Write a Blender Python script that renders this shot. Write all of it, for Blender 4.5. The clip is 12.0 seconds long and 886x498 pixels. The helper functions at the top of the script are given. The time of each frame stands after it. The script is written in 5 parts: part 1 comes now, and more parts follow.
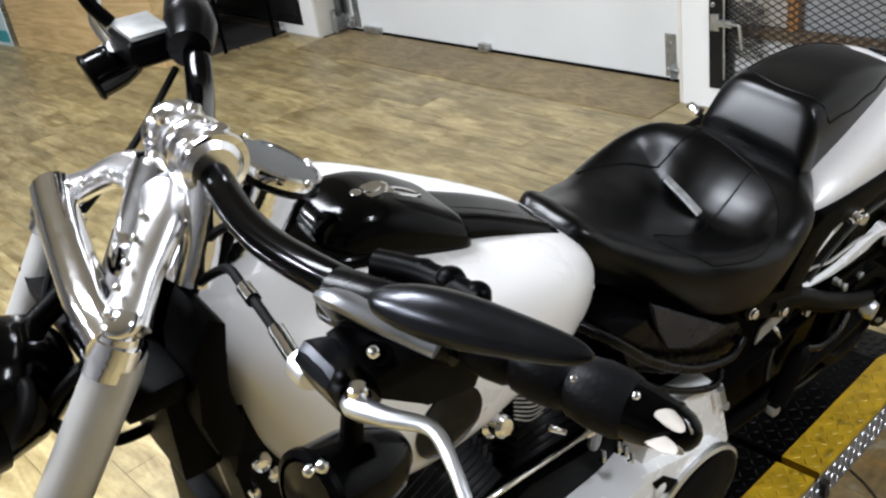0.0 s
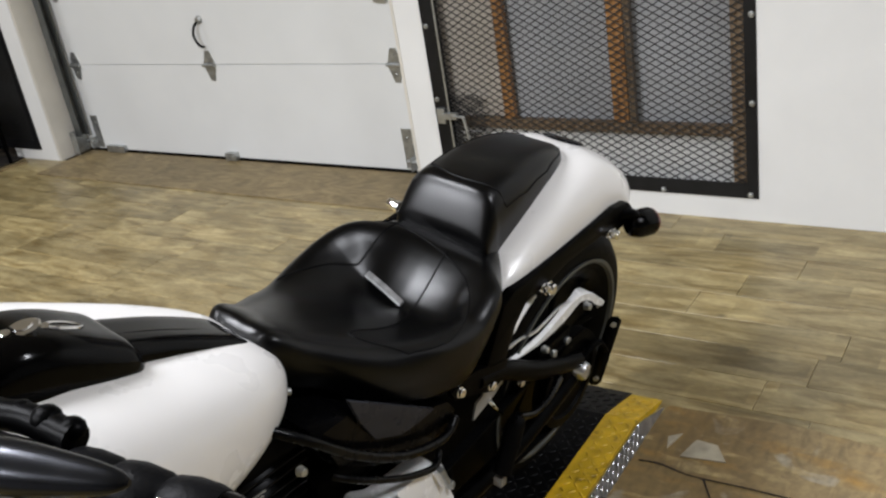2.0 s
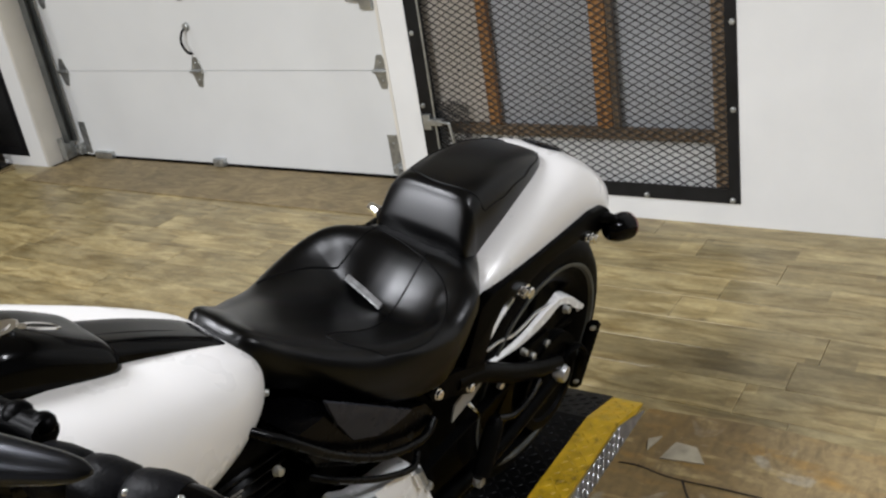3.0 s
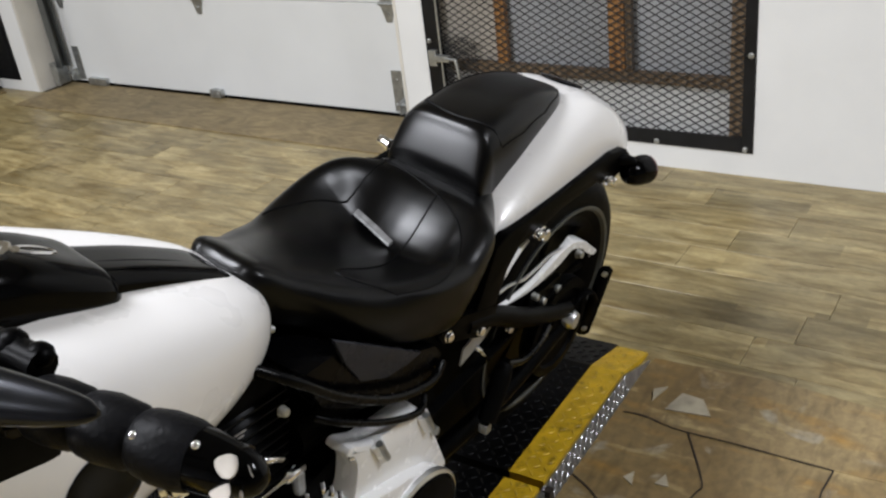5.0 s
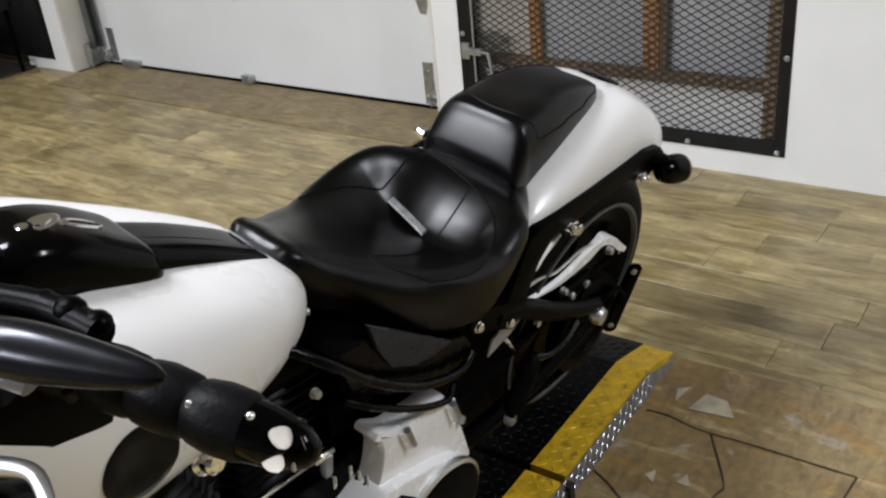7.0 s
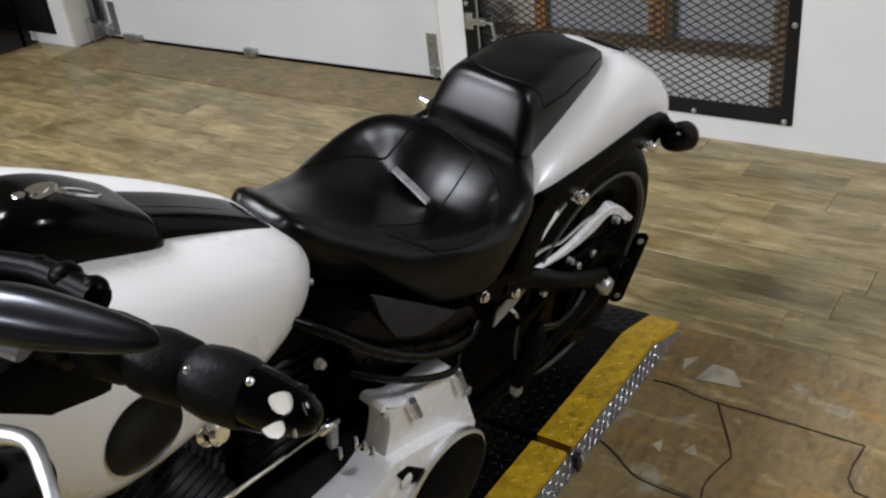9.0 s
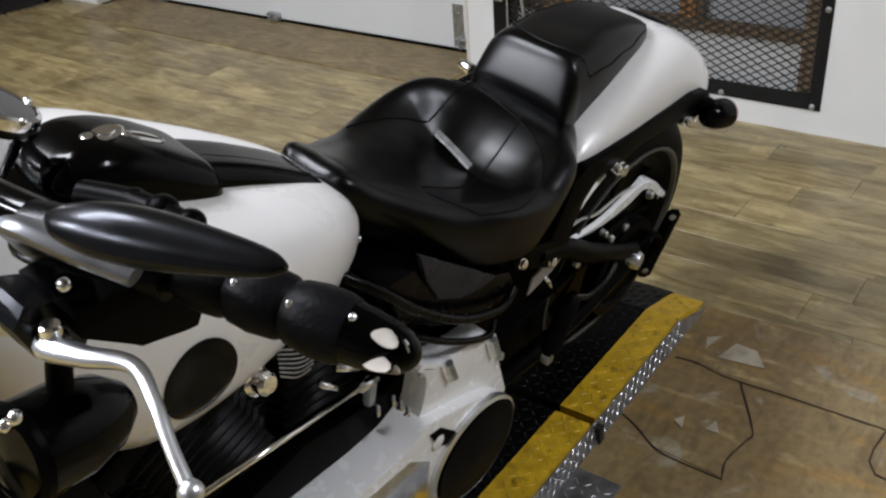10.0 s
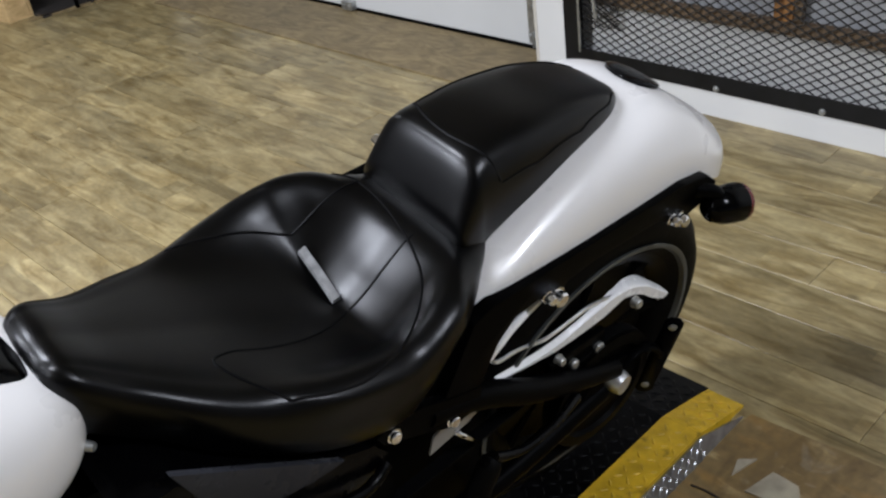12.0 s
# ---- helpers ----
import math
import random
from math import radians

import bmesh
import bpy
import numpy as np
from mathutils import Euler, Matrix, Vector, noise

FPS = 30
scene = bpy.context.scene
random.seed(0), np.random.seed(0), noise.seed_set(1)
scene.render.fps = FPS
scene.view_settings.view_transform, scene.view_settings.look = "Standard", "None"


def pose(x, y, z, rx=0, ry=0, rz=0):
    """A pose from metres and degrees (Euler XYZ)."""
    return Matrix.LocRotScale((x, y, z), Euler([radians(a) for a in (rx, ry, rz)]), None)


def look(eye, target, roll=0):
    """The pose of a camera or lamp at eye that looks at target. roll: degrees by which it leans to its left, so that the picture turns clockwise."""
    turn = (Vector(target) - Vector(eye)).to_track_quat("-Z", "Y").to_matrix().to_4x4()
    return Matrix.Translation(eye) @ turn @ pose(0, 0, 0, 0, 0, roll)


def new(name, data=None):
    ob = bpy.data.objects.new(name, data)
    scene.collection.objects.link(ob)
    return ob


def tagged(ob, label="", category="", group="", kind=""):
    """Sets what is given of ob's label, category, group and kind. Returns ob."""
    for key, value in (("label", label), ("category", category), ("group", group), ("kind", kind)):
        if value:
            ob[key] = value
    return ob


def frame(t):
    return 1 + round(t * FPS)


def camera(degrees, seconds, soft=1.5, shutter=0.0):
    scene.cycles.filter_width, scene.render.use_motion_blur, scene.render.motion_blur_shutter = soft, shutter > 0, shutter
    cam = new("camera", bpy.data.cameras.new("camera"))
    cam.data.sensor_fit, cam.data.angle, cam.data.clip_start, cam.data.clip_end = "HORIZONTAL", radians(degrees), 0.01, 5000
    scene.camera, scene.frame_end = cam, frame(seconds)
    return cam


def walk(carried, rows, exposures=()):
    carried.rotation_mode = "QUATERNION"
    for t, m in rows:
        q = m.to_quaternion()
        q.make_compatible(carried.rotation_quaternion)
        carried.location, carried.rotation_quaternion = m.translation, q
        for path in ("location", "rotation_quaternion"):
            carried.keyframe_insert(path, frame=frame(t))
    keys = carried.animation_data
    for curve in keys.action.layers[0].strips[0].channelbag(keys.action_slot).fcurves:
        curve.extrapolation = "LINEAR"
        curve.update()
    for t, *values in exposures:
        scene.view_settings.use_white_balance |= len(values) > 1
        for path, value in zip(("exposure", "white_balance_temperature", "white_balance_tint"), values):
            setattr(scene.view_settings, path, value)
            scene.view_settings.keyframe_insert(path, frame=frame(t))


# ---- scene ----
cam = camera(50.3, 12.0, soft=2.4)
METRES, EYE, TILT, LEAN, TURN = 1.3, 1.58, 0.0, 0.0, -38.6
PATH = [
    (0, (0.965, 0.499, 1.549), (2.08, 1.873, 0.616), -9.0),
    (0.2, (0.965, 0.492, 1.549), (2.163, 1.816, 0.646), -8.6),
    (0.5, (1.007, 0.466, 1.549), (2.268, 1.728, 0.646), -9.8),
    (1, (1.035, 0.426, 1.544), (2.397, 1.591, 0.656), -9.8),
    (1.3, (1.041, 0.403, 1.55), (2.455, 1.522, 0.683), -9.5),
    (1.5, (1.05, 0.396, 1.546), (2.486, 1.492, 0.688), -10.2),
    (2, (1.047, 0.357, 1.555), (2.519, 1.437, 0.738), -9.6),
    (2.5, (1.038, 0.328, 1.567), (2.537, 1.393, 0.779), -9.5),
    (3, (1.04, 0.323, 1.556), (2.527, 1.389, 0.749), -9.4),
    (3.2, (1.044, 0.328, 1.559), (2.533, 1.386, 0.745), -9.7),
    (4.8, (1.072, 0.395, 1.519), (2.525, 1.431, 0.615), -7.4),
    (5, (1.074, 0.399, 1.517), (2.519, 1.434, 0.601), -7.4),
    (5.5, (1.06, 0.408, 1.525), (2.492, 1.478, 0.63), -7.0),
    (6, (1.055, 0.403, 1.516), (2.484, 1.461, 0.6), -6.7),
    (6.5, (1.054, 0.411, 1.518), (2.473, 1.483, 0.603), -6.3),
    (7, (1.052, 0.413, 1.517), (2.469, 1.481, 0.594), -5.9),
    (8.8, (1.055, 0.428, 1.506), (2.446, 1.503, 0.548), -6.1),
    (9, (1.061, 0.419, 1.501), (2.448, 1.486, 0.532), -6.6),
    (9.5, (1.051, 0.445, 1.486), (2.399, 1.513, 0.464), -6.4),
    (10, (1.012, 0.464, 1.49), (2.372, 1.525, 0.479), -4.4),
    (10.2, (0.986, 0.472, 1.497), (2.372, 1.517, 0.502), -3.8),
    (10.5, (0.959, 0.477, 1.505), (2.343, 1.54, 0.528), -6.8),
    (10.7, (0.968, 0.479, 1.511), (2.344, 1.552, 0.53), -10.0),
    (10.8, (0.997, 0.47, 1.51), (2.371, 1.554, 0.539), -10.1),
    (11, (1.106, 0.447, 1.505), (2.414, 1.593, 0.517), -10.4),
    (11.2, (1.237, 0.409, 1.523), (2.504, 1.641, 0.584), -9.3),
    (11.3, (1.291, 0.392, 1.515), (2.524, 1.653, 0.57), -7.9),
    (11.5, (1.374, 0.366, 1.512), (2.576, 1.596, 0.49), -8.2),
    (11.7, (1.483, 0.369, 1.503), (2.634, 1.612, 0.439), -9.3),
    (12, (1.679, 0.453, 1.474), (2.781, 1.745, 0.416), -8.5),
]
walk(cam, [(t, look(eye, target, roll)) for t, eye, target, roll in PATH], exposures=[(0.0, -0.15, 6050, 12), (1.0, -0.4, 6300, 13), (7.0, -0.46, 6200, 13), (9.5, -0.7, 6150, 14), (10.5, -0.74, 6150, 14), (11.2, -0.54, 6200, 15), (12.0, -0.58, 5950, 14)])

# ---- world and lights ----
world = bpy.data.worlds.new("world")
scene.world = world
world.use_nodes = True
world.node_tree.nodes["Background"].inputs[0].default_value = (0.5, 0.55, 0.6, 1)
world.node_tree.nodes["Background"].inputs[1].default_value = 0.02

CEIL = 3.2
LAMPS = [  # x, y, turned, watts, width
    (1.12, 2.42, 51, 150, 0.42), (-1.0, 2.2, 0, 100, 0.22), (-0.75, 3.55, 8, 300, 0.22), (2.7, -1.3, 0, 122, 0.22), (2.9, 6.3, 0, 50, 0.22),
]


# ---- small geometry kit ----
def V(*a):
    return Vector(a)


def link(name, bm, material, parent=None, label="", smooth=True):
    me = bpy.data.meshes.new(name)
    bmesh.ops.recalc_face_normals(bm, faces=bm.faces)
    for e in bm.edges:
        e.smooth = len(e.link_faces) == 2 and e.calc_face_angle() < radians(38)
    bm.to_mesh(me)
    bm.free()
    for m in material if isinstance(material, (list, tuple)) else [material]:
        me.materials.append(m)
    if smooth:
        for p in me.polygons:
            p.use_smooth = True
    ob = new(name, me)
    if parent:
        ob.parent = parent
    if label:
        ob["label"] = label
    return ob


def part(name, bm, material, parent, label="", smooth=True):
    return link(name, bm, material, parent, label, smooth)


def thing(name, label, category, m=None, group="", kind=""):
    ob = new(name)
    ob.empty_display_size = 0.1
    if m is not None:
        ob.matrix_basis = m
    return tagged(ob, label, category, group, kind)


def box(a, b, bevel=0.0, bm=None, seg=2):
    """An axis-aligned block from corner a to corner b."""
    own = bmesh.new()
    r = bmesh.ops.create_cube(own, size=1)
    c, d = (V(*a) + V(*b)) / 2, V(*b) - V(*a)
    for v in own.verts:
        v.co = V(v.co.x * d.x, v.co.y * d.y, v.co.z * d.z) + c
    if bevel:
        bmesh.ops.bevel(own, geom=own.edges[:], offset=bevel, segments=seg, profile=0.7, affect="EDGES")
    return add(bm, own)


def add(bm, own, m=None):
    if m is not None:
        bmesh.ops.transform(own, matrix=m, verts=own.verts)
    if bm is None:
        return own
    me = bpy.data.meshes.new("tmp")
    own.to_mesh(me)
    own.free()
    bm.from_mesh(me)
    bpy.data.meshes.remove(me)
    return bm


def skin(rings, bm=None, caps=True, closed=False):
    """Faces between rings of equal count."""
    own = bmesh.new()
    vs = [[own.verts.new(p) for p in r] for r in rings]
    n = len(rings[0])
    pairs = list(zip(vs, vs[1:])) + ([(vs[-1], vs[0])] if closed else [])
    for a, b in pairs:
        for i in range(n):
            own.faces.new((a[i], a[(i + 1) % n], b[(i + 1) % n], b[i]))
    if caps and not closed:
        own.faces.new(vs[0][::-1])
        own.faces.new(vs[-1])
    return add(bm, own)


def smooth_path(pts, step=6):
    """Catmull-Rom through the points."""
    pts = [V(*p) for p in pts]
    out = []
    for i in range(len(pts) - 1):
        a, b, c, d = pts[max(i - 1, 0)], pts[i], pts[i + 1], pts[min(i + 2, len(pts) - 1)]
        for k in range(step):
            t = k / step
            out.append(0.5 * ((2 * b) + (c - a) * t + (2 * a - 5 * b + 4 * c - d) * t * t + (3 * b - a - 3 * c + d) * t ** 3))
    return out + [pts[-1]]


def tube(pts, r, n=12, bm=None, smooth=True, step=6, squash=1.0):
    """A round bar along points; r is a number or one radius a point."""
    path = smooth_path(pts, step) if smooth and len(pts) > 2 else [V(*p) for p in pts]
    m = len(path)
    if isinstance(r, (int, float)):
        rad = [r] * m
    else:
        rad = [float(np.interp(i / (m - 1) * (len(r) - 1), range(len(r)), r)) for i in range(m)]
    rings, side = [], None
    for i, p in enumerate(path):
        t = (path[min(i + 1, m - 1)] - path[max(i - 1, 0)]).normalized()
        if side is None:
            side = t.cross(V(0, 0, 1))
            side = side.normalized() if side.length > 0.01 else V(1, 0, 0)
        side = (side - t * side.dot(t)).normalized()
        up = side.cross(t)
        rings.append([p + rad[i] * (side * math.cos(k * math.tau / n) + up * squash * math.sin(k * math.tau / n)) for k in range(n)])
    return skin(rings, bm)


def lathe(profile, m=None, n=24, bm=None, loop=False):
    """Turns a profile of (radius, height) about z; loop joins its ends into a ring."""
    rings = [[V(max(r, 1e-4) * math.cos(k * math.tau / n), max(r, 1e-4) * math.sin(k * math.tau / n), h) for k in range(n)] for r, h in profile]
    own = skin(rings, closed=loop)
    return add(bm, own, m)


def axis(p, d):
    """A pose at p whose z points along d."""
    return Matrix.Translation(p) @ V(*d).to_track_quat("Z", "Y").to_matrix().to_4x4()


def plate(outline, depth, m=None, bevel=0.0, bm=None):
    """A flat outline in x, y, raised by depth along z."""
    own = bmesh.new()
    f = own.faces.new([own.verts.new((x, y, 0)) for x, y in outline])
    r = bmesh.ops.extrude_face_region(own, geom=[f])
    for v in r["geom"]:
        if isinstance(v, bmesh.types.BMVert):
            v.co.z += depth
    if bevel:
        bmesh.ops.bevel(own, geom=own.edges[:], offset=bevel, segments=2, profile=0.7, affect="EDGES")
    return add(bm, own, m)


def side_plate(outline, y0, y1, bevel=0.0, bm=None):
    """An outline in the x, z plane between two y."""
    m = Matrix(((1, 0, 0, 0), (0, 0, 1, y0), (0, 1, 0, 0), (0, 0, 0, 1)))
    return plate(outline, y1 - y0, m, bevel, bm)


def bolt(p, d, r, h, bm=None):
    return lathe([(0, 0), (r * 1.25, 0), (r * 1.25, h * 0.25), (r, h * 0.3), (r, h * 0.85), (r * 0.8, h), (0, h)], axis(p, d), 10, bm)


# ---- materials ----
def mat(name, color, rough=0.5, metal=0.0, vary=0.12, scale=8.0, bump=0.0, bump_scale=200.0, rough_vary=0.1, coat=0.0, stretch=(1, 1, 1), spec=0.5):
    m = bpy.data.materials.new(name)
    m.use_nodes = True
    nt = m.node_tree
    b = nt.nodes["Principled BSDF"]
    tc = nt.nodes.new("ShaderNodeTexCoord")
    mp = nt.nodes.new("ShaderNodeMapping")
    mp.inputs["Scale"].default_value = stretch
    nt.links.new(tc.outputs["Object"], mp.inputs["Vector"])
    n1 = nt.nodes.new("ShaderNodeTexNoise")
    n1.inputs["Scale"].default_value, n1.inputs["Detail"].default_value = scale, 6
    nt.links.new(mp.outputs[0], n1.inputs["Vector"])
    ramp = nt.nodes.new("ShaderNodeMapRange")
    ramp.inputs["From Min"].default_value, ramp.inputs["From Max"].default_value = 0.3, 0.7
    ramp.inputs["To Min"].default_value, ramp.inputs["To Max"].default_value = 1 - vary, 1 + vary
    nt.links.new(n1.outputs["Fac"], ramp.inputs["Value"])
    mul = nt.nodes.new("ShaderNodeVectorMath")
    mul.operation = "SCALE"
    mul.inputs[0].default_value = color
    nt.links.new(ramp.outputs[0], mul.inputs["Scale"])
    nt.links.new(mul.outputs[0], b.inputs["Base Color"])
    b.inputs["Metallic"].default_value = metal
    b.inputs["Specular IOR Level"].default_value = spec
    b.inputs["Coat Weight"].default_value = coat
    b.inputs["Coat Roughness"].default_value = 0.04
    n2 = nt.nodes.new("ShaderNodeTexNoise")
    n2.inputs["Scale"].default_value, n2.inputs["Detail"].default_value = scale * 3.1, 4
    nt.links.new(mp.outputs[0], n2.inputs["Vector"])
    rr = nt.nodes.new("ShaderNodeMapRange")
    rr.inputs["To Min"].default_value, rr.inputs["To Max"].default_value = max(rough - rough_vary, 0.02), min(rough + rough_vary, 1)
    nt.links.new(n2.outputs["Fac"], rr.inputs["Value"])
    nt.links.new(rr.outputs[0], b.inputs["Roughness"])
    if bump:
        n3 = nt.nodes.new("ShaderNodeTexNoise")
        n3.inputs["Scale"].default_value, n3.inputs["Detail"].default_value = bump_scale, 3
        nt.links.new(mp.outputs[0], n3.inputs["Vector"])
        bp = nt.nodes.new("ShaderNodeBump")
        bp.inputs["Strength"].default_value, bp.inputs["Distance"].default_value = bump, 0.002
        nt.links.new(n3.outputs["Fac"], bp.inputs["Height"])
        nt.links.new(bp.outputs[0], b.inputs["Normal"])
    return m


def wood(name, dark, light, grain=(1, 14, 14), scale=3.0, rough=0.5, bump=0.15, spread=0.25, warp=1.5):
    """Wood or printed wood: long grain, knots, and a tone of its own for each piece."""
    m = bpy.data.materials.new(name)
    m.use_nodes = True
    nt = m.node_tree
    b = nt.nodes["Principled BSDF"]
    tc = nt.nodes.new("ShaderNodeTexCoord")
    info = nt.nodes.new("ShaderNodeObjectInfo")
    shift = nt.nodes.new("ShaderNodeVectorMath")
    shift.operation = "SCALE"
    shift.inputs[0].default_value = (37.0, 17.0, 23.0)
    nt.links.new(info.outputs["Random"], shift.inputs["Scale"])
    plus = nt.nodes.new("ShaderNodeVectorMath")
    nt.links.new(tc.outputs["Object"], plus.inputs[0])
    nt.links.new(shift.outputs[0], plus.inputs[1])
    mp = nt.nodes.new("ShaderNodeMapping")
    mp.inputs["Scale"].default_value = grain
    nt.links.new(plus.outputs[0], mp.inputs["Vector"])
    n1 = nt.nodes.new("ShaderNodeTexNoise")
    n1.inputs["Scale"].default_value, n1.inputs["Detail"].default_value, n1.inputs["Distortion"].default_value = scale, 8, warp
    nt.links.new(mp.outputs[0], n1.inputs["Vector"])
    cr = nt.nodes.new("ShaderNodeValToRGB")
    cr.color_ramp.elements[0].position, cr.color_ramp.elements[1].position = 0.32, 0.68
    cr.color_ramp.elements[0].color, cr.color_ramp.elements[1].color = (*dark, 1), (*light, 1)
    nt.links.new(n1.outputs["Fac"], cr.inputs["Fac"])
    tone = nt.nodes.new("ShaderNodeMapRange")
    tone.inputs["To Min"].default_value, tone.inputs["To Max"].default_value = 1 - spread, 1 + spread
    nt.links.new(info.outputs["Random"], tone.inputs["Value"])
    n0 = nt.nodes.new("ShaderNodeTexNoise")
    n0.inputs["Scale"].default_value = 1.3
    nt.links.new(plus.outputs[0], n0.inputs["Vector"])
    t2 = nt.nodes.new("ShaderNodeMapRange")
    t2.inputs["From Min"].default_value, t2.inputs["From Max"].default_value = 0.3, 0.7
    t2.inputs["To Min"].default_value, t2.inputs["To Max"].default_value = 0.85, 1.12
    nt.links.new(n0.outputs["Fac"], t2.inputs["Value"])
    m1 = nt.nodes.new("ShaderNodeMath")
    m1.operation = "MULTIPLY"
    nt.links.new(tone.outputs[0], m1.inputs[0])
    nt.links.new(t2.outputs[0], m1.inputs[1])
    mul = nt.nodes.new("ShaderNodeVectorMath")
    mul.operation = "SCALE"
    nt.links.new(cr.outputs[0], mul.inputs[0])
    nt.links.new(m1.outputs[0], mul.inputs["Scale"])
    nt.links.new(mul.outputs[0], b.inputs["Base Color"])
    b.inputs["Roughness"].default_value = rough
    bp = nt.nodes.new("ShaderNodeBump")
    bp.inputs["Strength"].default_value, bp.inputs["Distance"].default_value = bump, 0.002
    nt.links.new(n1.outputs["Fac"], bp.inputs["Height"])
    nt.links.new(bp.outputs[0], b.inputs["Normal"])
    return m


WALL = mat("white_wall_paint", (0.74, 0.74, 0.72), 0.55, vary=0.04, scale=3, bump=0.25, bump_scale=120)
GREYWALL = mat("unseen_wall_grey", (0.3, 0.3, 0.31), 0.6, vary=0.06, scale=3, bump=0.2, bump_scale=120)
JAMB = mat("cream_jamb_paint", (0.62, 0.59, 0.52), 0.5, vary=0.06, scale=5, bump=0.15, bump_scale=90)
DOORWHITE = mat("door_enamel", (0.70, 0.71, 0.70), 0.35, vary=0.03, scale=2.5, bump=0.12, bump_scale=260)
CEILING = mat("unseen_ceiling_grey", (0.4, 0.4, 0.41), 0.8, vary=0.05, scale=2, bump=0.2)
GALV = mat("galvanised_steel", (0.42, 0.43, 0.42), 0.4, 0.85, vary=0.25, scale=30, bump=0.1)
BLACKSTEEL = mat("black_painted_steel", (0.007, 0.007, 0.0075), 0.42, 0.0, vary=0.4, scale=14, bump=0.15, bump_scale=150, spec=0.25)
MESHSTEEL = mat("dull_mesh_steel", (0.045, 0.044, 0.043), 0.5, 0.6, vary=0.3, scale=40)
RUBBER = mat("black_rubber", (0.0008, 0.0008, 0.0009), 0.6, vary=0.3, scale=20, bump=0.2, spec=0.07)
GREYPANEL = mat("grey_sheet_panel", (0.43, 0.44, 0.455), 0.45, 0.0, vary=0.15, scale=2.2, bump=0.1)
DULLSTUD = wood("dull_brown_stud_wood", (0.1, 0.062, 0.03), (0.2, 0.135, 0.075), (14, 14, 1.2), 3, 0.6)
PALESHEET = mat("pale_sheet_panel", (0.52, 0.47, 0.4), 0.55, vary=0.1, scale=3, bump=0.1)
STUD = wood("brown_stud_wood", (0.2, 0.085, 0.02), (0.4, 0.19, 0.05), (14, 14, 1.2), 3, 0.6)
PLY = wood("pale_plywood", (0.5, 0.34, 0.15), (0.72, 0.52, 0.26), (3, 1, 9), 1.6, 0.5, 0.05, 0.08, 2.5)
OLDPLY = wood("worn_plywood", (0.15, 0.108, 0.048), (0.285, 0.215, 0.105), (5, 1.6, 3), 2.2, 0.55, 0.2, 0.05, 3.5)
VINYL = wood("vinyl_plank", (0.18, 0.128, 0.047), (0.375, 0.303, 0.15), (9, 1.8, 7), 2.4, 0.36, 0.03, 0.14, 1.2)


def add_strips(m, across=0.051, along=0.36, spread=0.17, knots=0.55):
    """Strips printed across each plank, and dark knots, multiplied into the colour."""
    nt = m.node_tree
    b = nt.nodes["Principled BSDF"]
    old = b.inputs["Base Color"].links[0].from_socket
    plus = [n for n in nt.nodes if n.type == "VECT_MATH" and n.operation == "ADD"][0].outputs[0]
    turn = nt.nodes.new("ShaderNodeMapping")
    turn.inputs["Rotation"].default_value = (0, 0, math.pi / 2)
    nt.links.new(plus, turn.inputs["Vector"])
    br = nt.nodes.new("ShaderNodeTexBrick")
    br.offset, br.offset_frequency = 0.37, 2
    br.inputs["Color1"].default_value, br.inputs["Color2"].default_value = (0, 0, 0, 1), (1, 1, 1, 1)
    br.inputs["Scale"].default_value, br.inputs["Mortar Size"].default_value = 1.0, 0.0
    br.inputs["Brick Width"].default_value, br.inputs["Row Height"].default_value = along, across
    nt.links.new(turn.outputs[0], br.inputs["Vector"])
    tone = nt.nodes.new("ShaderNodeMapRange")
    tone.inputs["To Min"].default_value, tone.inputs["To Max"].default_value = 1 - spread, 1 + spread
    nt.links.new(br.outputs["Color"], tone.inputs["Value"])
    st = nt.nodes.new("ShaderNodeMapping")
    st.inputs["Scale"].default_value = (9, 4.2, 1)
    nt.links.new(plus, st.inputs["Vector"])
    vo = nt.nodes.new("ShaderNodeTexVoronoi")
    vo.inputs["Scale"].default_value = 0.8
    nt.links.new(st.outputs[0], vo.inputs["Vector"])
    kn = nt.nodes.new("ShaderNodeMapRange")
    kn.inputs["From Min"].default_value, kn.inputs["From Max"].default_value = 0.02, 0.09
    kn.inputs["To Min"].default_value, kn.inputs["To Max"].default_value = 1 - knots, 1.0
    nt.links.new(vo.outputs["Distance"], kn.inputs["Value"])
    m1 = nt.nodes.new("ShaderNodeMath")
    m1.operation = "MULTIPLY"
    nt.links.new(tone.outputs[0], m1.inputs[0])
    nt.links.new(kn.outputs[0], m1.inputs[1])
    mul = nt.nodes.new("ShaderNodeVectorMath")
    mul.operation = "SCALE"
    nt.links.new(old, mul.inputs[0])
    nt.links.new(m1.outputs[0], mul.inputs["Scale"])
    nt.links.new(mul.outputs[0], b.inputs["Base Color"])


add_strips(VINYL, 0.076, 0.5, 0.2, 0.6)


